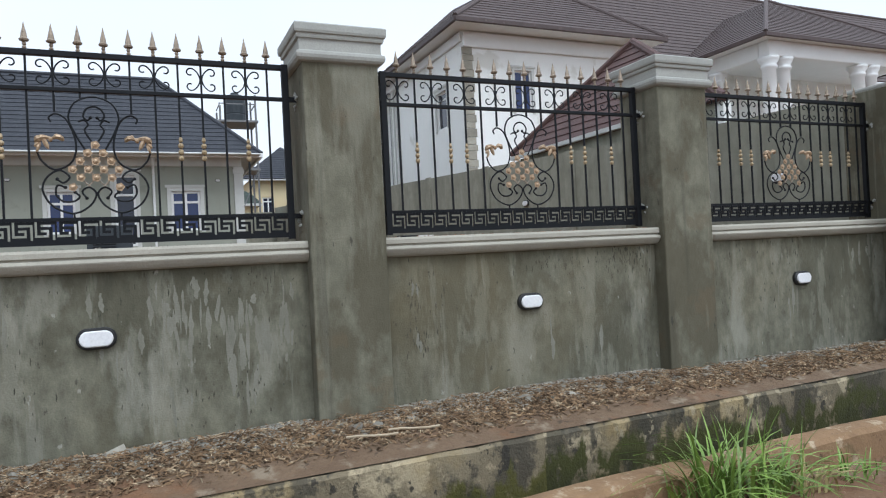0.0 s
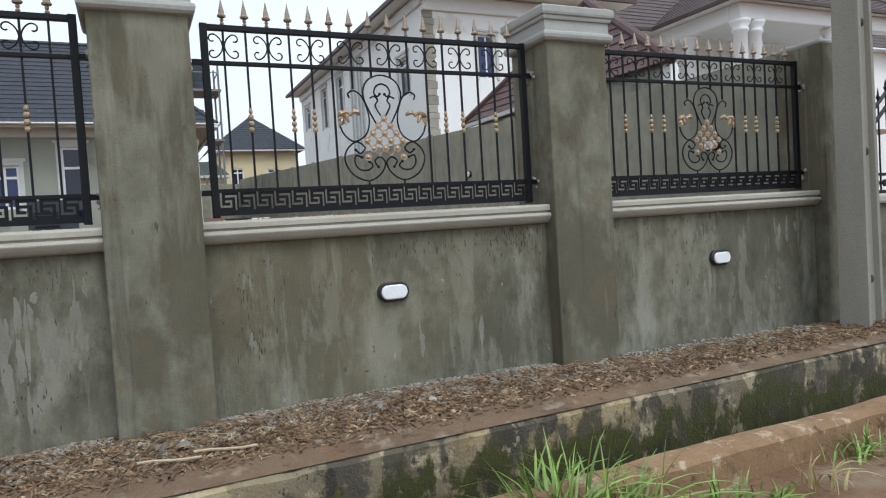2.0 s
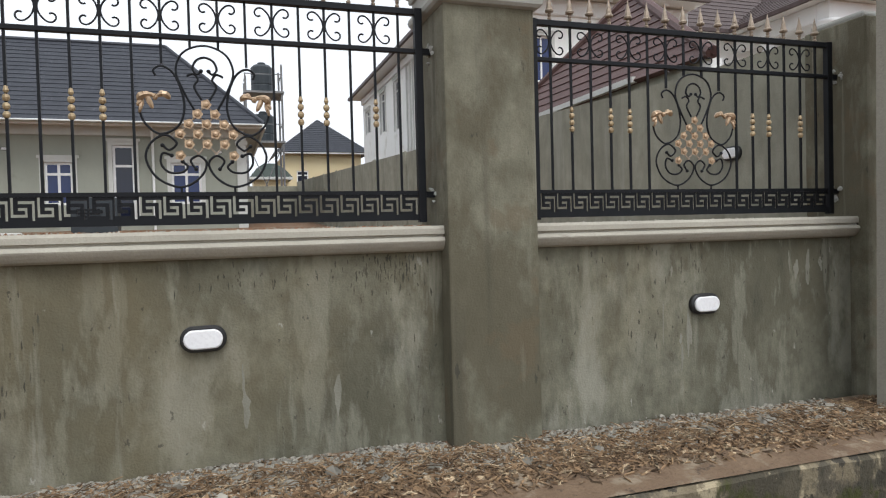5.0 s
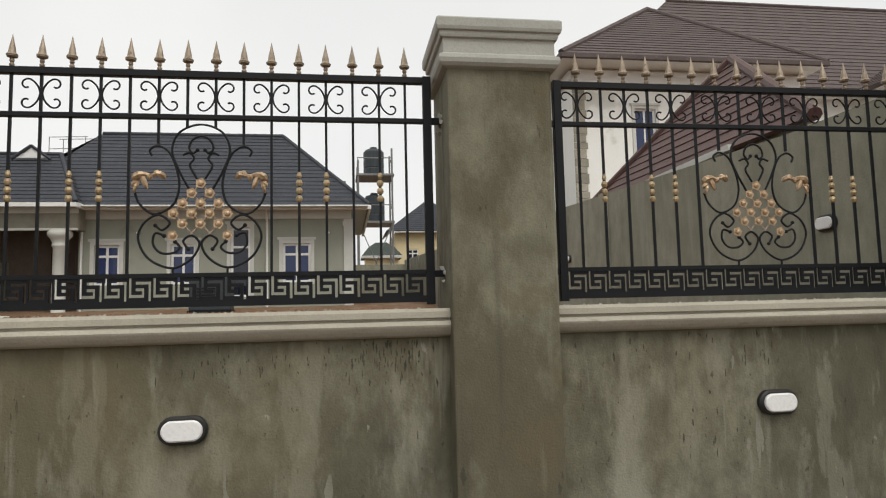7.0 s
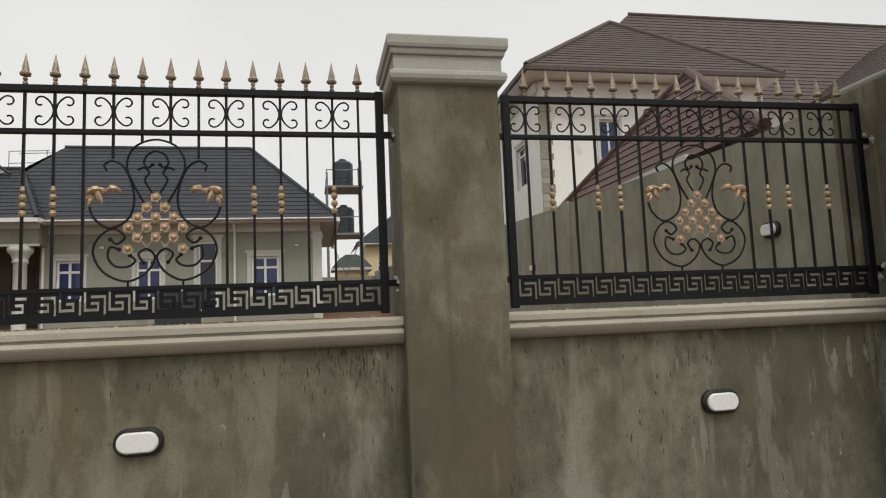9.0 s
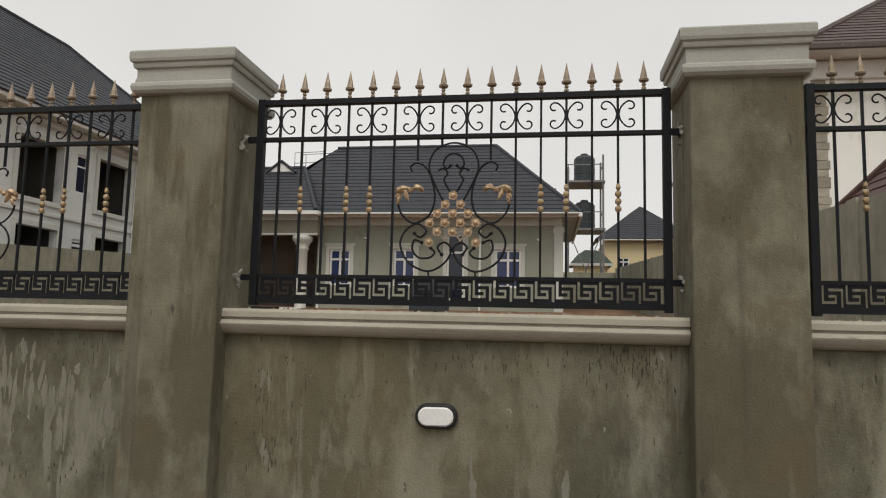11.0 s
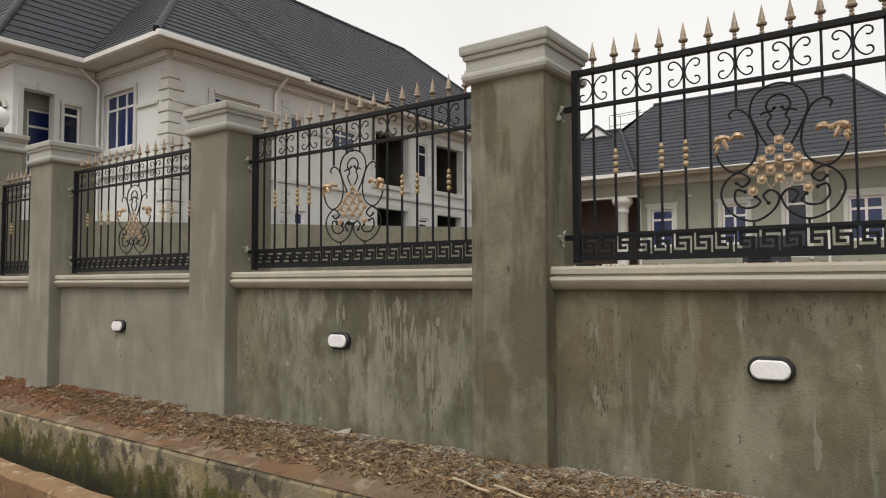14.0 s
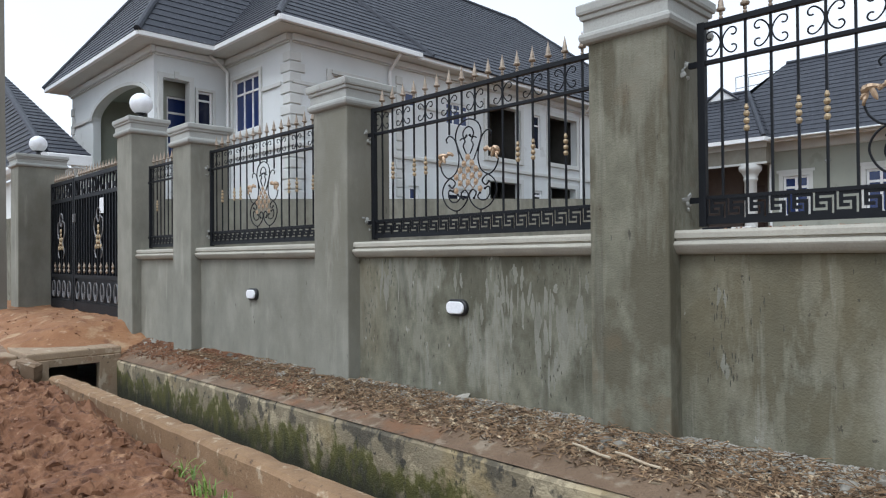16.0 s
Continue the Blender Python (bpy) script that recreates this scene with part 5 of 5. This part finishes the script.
gh = empty("gatehouse", "small gatehouse with a dark shingle roof and rounded white fascia", "gatehouse", (-0.35, 0, 0.33))
facade(gh, (-23.4, 6.75, 0), 0, 5.9, 3.75, [], "paint_white")
facade(gh, (-17.5, 6.75, 0), 90, 0.8, 3.75, [], "paint_white")
G0, G1, G2, G3 = (-37.0, 6.4, 4.08), (-17.0, 6.4, 4.08), (-17.0, 7.6, 4.08), (-26.7, 7.0, 8.7)
roof(gh, [(G0, G1, G3, G3), (G1, G2, G3, G3)], "roof_black", [(G1, G3)])
bm = bmesh.new()
prism(bm, [(6.42, 3.72), (6.28, 3.78), (6.22, 3.9), (6.25, 4.0), (6.36, 4.06), (6.6, 4.06), (6.6, 3.72)], -27.0, -16.9)
part("fascia", bm, "trim_white", gh)
part("fascia", boxes((-16.99, -16.85, 6.45, 7.6, 3.74, 4.06), bevel=0.03), "trim_white", gh)


# ---- earth heaps, culvert, grass, rubble ----
def heap_height(x, y):
    """The spoil heap beside the drain, rough with clods."""
    u = max(0.0, min(1.0, (0.3 - x) / 2.6)) * max(0.0, min(1.0, (3.33 + SLOPE * x - y) / 0.4)) * max(0.0, min(1.0, (x + 7.4) / 1.2)) * max(0.0, min(1.0, (y - 1.0 - 0.15 * noise.noise((x, 0, 0))) / 0.6))
    n1 = noise.noise((x * 1.1, y * 1.1, 3)) * 0.09
    n2 = (0.5 - abs(noise.noise((x * 2.8, y * 2.8, 5)))) * 0.20
    n3 = (0.4 - abs(noise.noise((x * 8, y * 8, 8)))) * 0.12 + noise.noise((x * 21, y * 21, 1)) * 0.022
    return -0.19 + 0.02 * max(-6, min(x, 8)) + u * (0.31 + n1 + n2 + n3)


bm = bmesh.new()
sheet(bm, -8.0, 0.4, 0.9, 3.345, 420, 150, heap_height)
tagged(part("earth_heap", bm, "heap"), "loose cloddy red earth dug out beside the drain", "earth heap", kind="stuff")


def clod(bm, x, y, z, r, rng):
    m = pose(x, y, z, rng.uniform(0, 360), rng.uniform(0, 360), rng.uniform(0, 360)) @ Matrix.Diagonal((r * rng.uniform(0.7, 1.5), r * rng.uniform(0.7, 1.2), r * rng.uniform(0.45, 0.8), 1))
    res = bmesh.ops.create_icosphere(bm, subdivisions=2 if r > 0.04 else 1, radius=1.0, matrix=m)
    for v in res["verts"]:
        v.co += Vector((rng.uniform(-1, 1), rng.uniform(-1, 1), rng.uniform(-1, 1))) * r * 0.22


rng = random.Random(5)
bm = bmesh.new()
for k in range(1100):
    x, y = rng.uniform(-7, -0.3), rng.uniform(1.2, 3.2)
    clod(bm, x, y, heap_height(x, y), rng.uniform(0.010, 0.04) * (2.6 if rng.random() < 0.08 else 1), rng)
for k in range(110):
    x, y = rng.uniform(-10.5, -6.3), rng.uniform(3.5, 4.95)
    clod(bm, x, y, road_height(x, y), rng.uniform(0.006, 0.018), rng)
tagged(part("earth_clods", bm, "heap"), "scattered clods of red earth", "earth", kind="stuff")

# mortar packed round the brackets where the panels meet the piers
rng = random.Random(17)
bm = bmesh.new()
for x0, x1 in BAYS[1:]:
    for x in (x0 + 0.004, x1 - 0.004):
        for z in (1.72, 2.56):
            for k in range(7):
                clod(bm, x, IRON_Y + rng.uniform(-0.05, 0.05), z + rng.uniform(-0.07, 0.05), rng.uniform(0.010, 0.024), rng)
tagged(part("bracket_mortar", bm, "cap"), "pale mortar packed round the iron brackets on the piers", "mortar", kind="stuff")

# culvert slab over the end of the drain
cv = tagged(part("culvert_slab", boxes((-8.6, -6.2, 3.42, 4.58, 0.09, 0.19), bevel=0.02), "slab"), "cracked concrete slab bridging the drain to the gate", "slab", kind="structure")
part("culvert_side", boxes((-6.30, -6.14, 3.42, 3.66, -0.7, 0.09), (-6.30, -6.14, 4.28, 4.55, -0.7, 0.09), (-6.32, -6.17, 3.66, 4.28, 0.0, 0.09)), "slab", cv)
part("front_slab", boxes((-8.3, -6.6, 2.86, 3.41, 0.02, 0.14), bevel=0.02), "slab", cv, "second slab tilted towards the road")
# dark-painted box stands in for the shade deep in the culvert
tagged(part("culvert_back", boxes((-8.0, -7.9, 3.4, 4.5, -0.75, 0.10)), "dark"), "box painted dark for the shade inside the culvert", "drain", kind="structure")
for dx, dy, dz, tz in ((-6.0, 3.40, 0.02, 30), (-6.2, 3.30, -0.02, -20)):
    bm = boxes((-0.16, 0.16, -0.07, 0.07, -0.1, 0.12), bevel=0.03)
    for v in bm.verts:
        v.co += Vector((rng.uniform(-1, 1), rng.uniform(-1, 1), rng.uniform(-1, 1))) * 0.015
    ob = part("broken_block", bm, "kerb_top")
    ob.matrix_basis = pose(dx, dy, dz, 8, 12, tz)
    tagged(ob, "broken concrete block at the drain's end", "block", "broken blocks")

# rubble and straw along the foot of the wall
rng = random.Random(11)


def chips(count, x0, x1, u0, u1, size, name, material, label, long=1.0):
    verts, faces = [], []
    for _ in range(count):
        x = rng.uniform(x0, x1)
        y = 4.36 + SLOPE * x + rng.triangular(u0, u1, (u0 + u1) / 2 + 0.08)
        front = PIER_Y - 0.02 if any(a - 0.03 < x < b2 + 0.03 for a, b2 in PIERS + [(-7.45, -6.85)]) else WALL_Y - 0.02
        y = min(y, front)
        z = bank_height(x, y) + 0.012
        r = size * rng.uniform(0.45, 1.3)
        m = pose(x, y, z, rng.uniform(-35, 35), rng.uniform(-35, 35), rng.uniform(0, 360)) @ Matrix.Diagonal((r * long, r * rng.uniform(0.5, 1.0) / (long ** 0.5), r * rng.uniform(0.35, 0.7), 1))
        b0 = len(verts)
        for c in ((-1, -0.8, -0.6), (1, -0.9, -0.6), (0.8, 1, -0.6), (-0.9, 0.8, -0.6), (-0.6, -0.5, 0.7), (0.7, -0.5, 0.6), (0.5, 0.6, 0.75), (-0.5, 0.5, 0.6)):
            verts.append(m @ Vector((c[0] + rng.uniform(-0.25, 0.25), c[1] + rng.uniform(-0.25, 0.25), c[2])))
        faces += [tuple(b0 + i for i in f) for f in ((4, 5, 6, 7), (0, 1, 5, 4), (1, 2, 6, 5), (2, 3, 7, 6), (3, 0, 4, 7))]
    me = bpy.data.meshes.new(name)
    me.from_pydata(verts, [], faces)
    me.materials.append(M[material])
    tagged(new(name, me), label, "rubble", kind="stuff")


chips(27000, -3.6, 9, 0.06, 0.80, 0.0105, "wood_chips", "straw", "brown straw and chips lying along the wall", 3.0)
chips(20000, -3.4, 7, 0.30, 0.88, 0.0125, "cement_rubble", "gravel", "grey cement crumbs along the foot of the wall")
chips(2500, -3.6, 10, 0.16, 0.6, 0.018, "earth_crumbs", "straw", "brown earth crumbs on the ledge")
chips(4200, -6.5, -1.6, 0.05, 0.8, 0.016, "earth_crumbs", "heap", "red earth crumbs on the ledge near the gate")
chips(120, -6.4, 9, 0.3, 0.7, 0.045, "stones", "gravel", "larger stones and clods on the ledge")


def straws(count, x0, x1):
    bm = bmesh.new()
    for _ in range(count):
        x = rng.uniform(x0, x1)
        y = min(4.36 + SLOPE * x + rng.uniform(0.28, 0.66), PIER_Y - 0.05)
        z = bank_height(x, y) + 0.03
        a, L = rng.uniform(0, 6.28), rng.uniform(0.04, 0.14)
        d = Vector((math.cos(a), math.sin(a), rng.uniform(-0.05, 0.25)))
        p = Vector((x, y, z))
        tube(bm, [p, p + d * L * 0.5 + Vector((0, 0, 0.008)), p + d * L], 0.0028, 3)
    tagged(part("straw", bm, "straw"), "dry straw stalks on the ledge", "straw", kind="stuff")


straws(2200, -5, 8.5)
for x0, x1, dy in ((1.28, 1.60, 4.60), (1.57, 1.90, 4.61)):
    bm = bmesh.new()
    z = bank_height(x0, dy) + 0.035
    tube(bm, [(x0 + (x1 - x0) * t, dy - 0.10 * t, z + 0.004 * math.sin(7 * t)) for t in (0, 0.25, 0.5, 0.75, 1)], 0.008, 6)
    tagged(part("stick", bm, "bamboo"), "pale dry stick lying on the rubble", "stick", "sticks")


# grass
def tuft(x, y, z, count, height, spread, material, label, seed):
    rg = random.Random(seed)
    bm = bmesh.new()
    for _ in range(count):
        a = rg.uniform(0, 6.28)
        lean = rg.uniform(0.1, 1.0) * spread
        h = height * rg.uniform(0.5, 1.1)
        bx, by = x + rg.gauss(0, 0.05 + spread * 0.12), y + rg.gauss(0, 0.04 + spread * 0.06)
        w = rg.uniform(0.005, 0.011) * (0.6 + 0.8 * min(1, height))
        side = Vector((-math.sin(a), math.cos(a), 0)) * w
        prev = None
        for k in range(7):
            t = k / 6
            p = Vector((bx + math.cos(a) * lean * t ** 1.6, by + math.sin(a) * lean * t ** 1.6, z + h * (t - 0.72 * t ** 2.4 * lean / max(0.15, spread))))
            s = side * (1 - t ** 2) + Vector((0, 0, 0.0005))
            cur = (bm.verts.new(p - s), bm.verts.new(p + s + Vector((0, 0, 0.002))))
            if prev:
                bm.faces.new((prev[0], prev[1], cur[1], cur[0]))
            prev = cur
    ob = part("grass_tuft", bm, material)
    return tagged(ob, label, "grass", kind="stuff")


tuft(3.05, 3.2, -0.08, 130, 0.62, 0.62, "grass", "lush green grass tuft beside the drain", 1)
tuft(3.4, 3.14, -0.08, 70, 0.46, 0.55, "grass", "lush green grass tuft beside the drain", 2)
tuft(2.85, 3.22, -0.08, 40, 0.34, 0.40, "grass", "lush green grass tuft beside the drain", 3)
for k in range(16):
    x = 3.5 + 0.33 * k + rng.uniform(-0.1, 0.1)
    tuft(x, 3.05 + rng.uniform(-0.25, 0.12), -0.11 + 0.02 * x, 26, rng.uniform(0.12, 0.30), 0.22, "dry_grass" if k % 3 == 0 else "grass", "sparse weeds at the kerb", 20 + k)
for k, (x, y) in enumerate(((-0.9, 3.16), (-0.55, 3.12), (-0.2, 3.05), (0.6, 3.1), (1.6, 3.15), (1.9, 3.2))):
    tuft(x, y, heap_height(x, y) if x < 0 else -0.1, 26, 0.17, 0.13, "grass", "small green weeds at the kerb", 60 + k)


# sand and mortar crumbs left on the coping
rng = random.Random(31)
for x0, x1, count, mt in ((1.80, 4.25, 420, "heap"), (1.80, 4.25, 260, "gravel"), (-1.4, 1.15, 160, "gravel"), (4.9, 7.3, 160, "gravel")):
    verts, faces = [], []
    for _ in range(count):
        x, y, r = rng.uniform(x0, x1), rng.uniform(5.07, 5.27), rng.uniform(0.003, 0.011)
        o = len(verts)
        verts += [(x - r, y - r, COP_T), (x + r, y - r * 0.7, COP_T), (x + r * 0.6, y + r, COP_T), (x - r * 0.8, y + r, COP_T), (x, y, COP_T + r * rng.uniform(0.7, 1.3))]
        faces += [(o, o + 1, o + 4), (o + 1, o + 2, o + 4), (o + 2, o + 3, o + 4), (o + 3, o, o + 4)]
    me = bpy.data.meshes.new("coping_crumbs")
    me.from_pydata(verts, [], faces)
    me.materials.append(M[mt])
    tagged(new("coping_crumbs", me), "sand and mortar crumbs on the coping", "rubble", kind="stuff")


# offcuts left on the coping under the middle panel
for x0, x1, y, z0, z1, mt, label in ((1.88, 2.04, 5.10, COP_T, COP_T + 0.014, "iron", "short black steel offcut lying on the coping"), (2.05, 2.17, 5.11, COP_T, COP_T + 0.011, "trim_grey", "pale mortar strip lying on the coping")):
    tagged(part("offcut", boxes((x0, x1, y - 0.016, y + 0.016, z0, z1), bevel=0.003), mt), label, "offcut")


# worn plaster: slits where the float tore the skin, and pale slurry runs
def torn_plaster(name, material, label, clusters, seed, w, length, thick):
    rng = random.Random(seed)
    bm = bmesh.new()
    for cx, cz, sx, sz, count in clusters:
        for k in range(count):
            x, z = rng.gauss(cx, sx), min(COP_B - 0.01, rng.gauss(cz, sz))
            skin = thick * rng.uniform(0.6, 1.6)
            ww, ll = rng.uniform(*w), rng.uniform(*length)
            n = 6
            left, right, off = [], [], 0.0
            for i in range(n + 1):
                t = i / n
                off += rng.uniform(-0.35, 0.35) * ww
                h = ww * (0.2 + 0.8 * math.sin(math.pi * min(0.97, max(0.03, t)))) * rng.uniform(0.5, 1.2)
                left.append(bm.verts.new((x + off - h, WALL_Y - skin, z - ll * t)))
                right.append(bm.verts.new((x + off + h, WALL_Y - skin, z - ll * t)))
            for i in range(n):
                bm.faces.new((left[i], left[i + 1], right[i + 1], right[i]))
            rim = left + right[::-1]
            back = [bm.verts.new((v.co.x, WALL_Y + 0.004, v.co.z)) for v in rim]
            for i in range(len(rim)):
                j = (i + 1) % len(rim)
                bm.faces.new((rim[i], back[i], back[j], rim[j]))
    tagged(part(name, bm, material), label, "plaster", kind="stuff")


M["slit"] = surface("torn_plaster_slit", (0.042, 0.040, 0.028), (0.085, 0.08, 0.057), 20, 0.95, 0, 0.4, 80)
M["slurry"] = surface("pale_cement_slurry", (0.235, 0.23, 0.185), (0.165, 0.16, 0.125), 9, 0.92, 0, 0.4, 80, (1, 1, 0.5))
torn_plaster("torn_slits", "slit", "dark torn slits in the cement plaster of the fence", [
    (3.98, 1.30, 0.15, 0.06, 90), (3.2, 1.30, 0.25, 0.03, 30), (1.98, 1.0, 0.03, 0.22, 26), (2.03, 0.78, 0.06, 0.06, 26), (2.2, 1.05, 0.08, 0.15, 8), (4.15, 0.6, 0.04, 0.2, 8),
    (-1.28, 0.95, 0.06, 0.28, 46), (-1.0, 1.1, 0.05, 0.2, 20), (0.5, 0.55, 0.3, 0.12, 20), (-0.55, 0.75, 0.05, 0.14, 12), (-0.9, 0.7, 0.12, 0.08, 8), (0.75, 0.62, 0.12, 0.08, 14), (0.9, 1.33, 0.14, 0.06, 16), (-0.1, 1.33, 0.5, 0.05, 16), (0.2, 0.85, 0.4, 0.25, 12),
    (5.6, 1.32, 0.3, 0.05, 14), (5.7, 0.9, 0.12, 0.12, 14), (6.0, 1.25, 0.08, 0.06, 8), (7.1, 1.2, 0.1, 0.12, 14), (6.6, 0.7, 0.4, 0.2, 8), (-3.6, 0.9, 0.6, 0.25, 14)], 21, (0.0018, 0.0055), (0.01, 0.055), 0.0012)
torn_plaster("slurry_runs", "slurry", "pale cement slurry runs on the fence wall", [
    (-1.05, 1.25, 0.05, 0.12, 12), (-0.75, 1.2, 0.06, 0.15, 4), (0.0, 0.95, 0.06, 0.15, 5), (0.4, 1.2, 0.12, 0.12, 16), (0.75, 1.0, 0.10, 0.16, 30), (0.30, 1.12, 0.06, 0.1, 12), (1.02, 1.1, 0.05, 0.12, 8), (0.15, 0.7, 0.1, 0.1, 4), (-0.3, 1.3, 0.3, 0.05, 5),
    (5.9, 0.95, 0.1, 0.2, 6), (7.1, 1.3, 0.12, 0.06, 4), (2.02, 1.2, 0.05, 0.15, 3), (3.3, 0.7, 0.3, 0.15, 3)], 22, (0.005, 0.024), (0.06, 0.30), 0.0009)
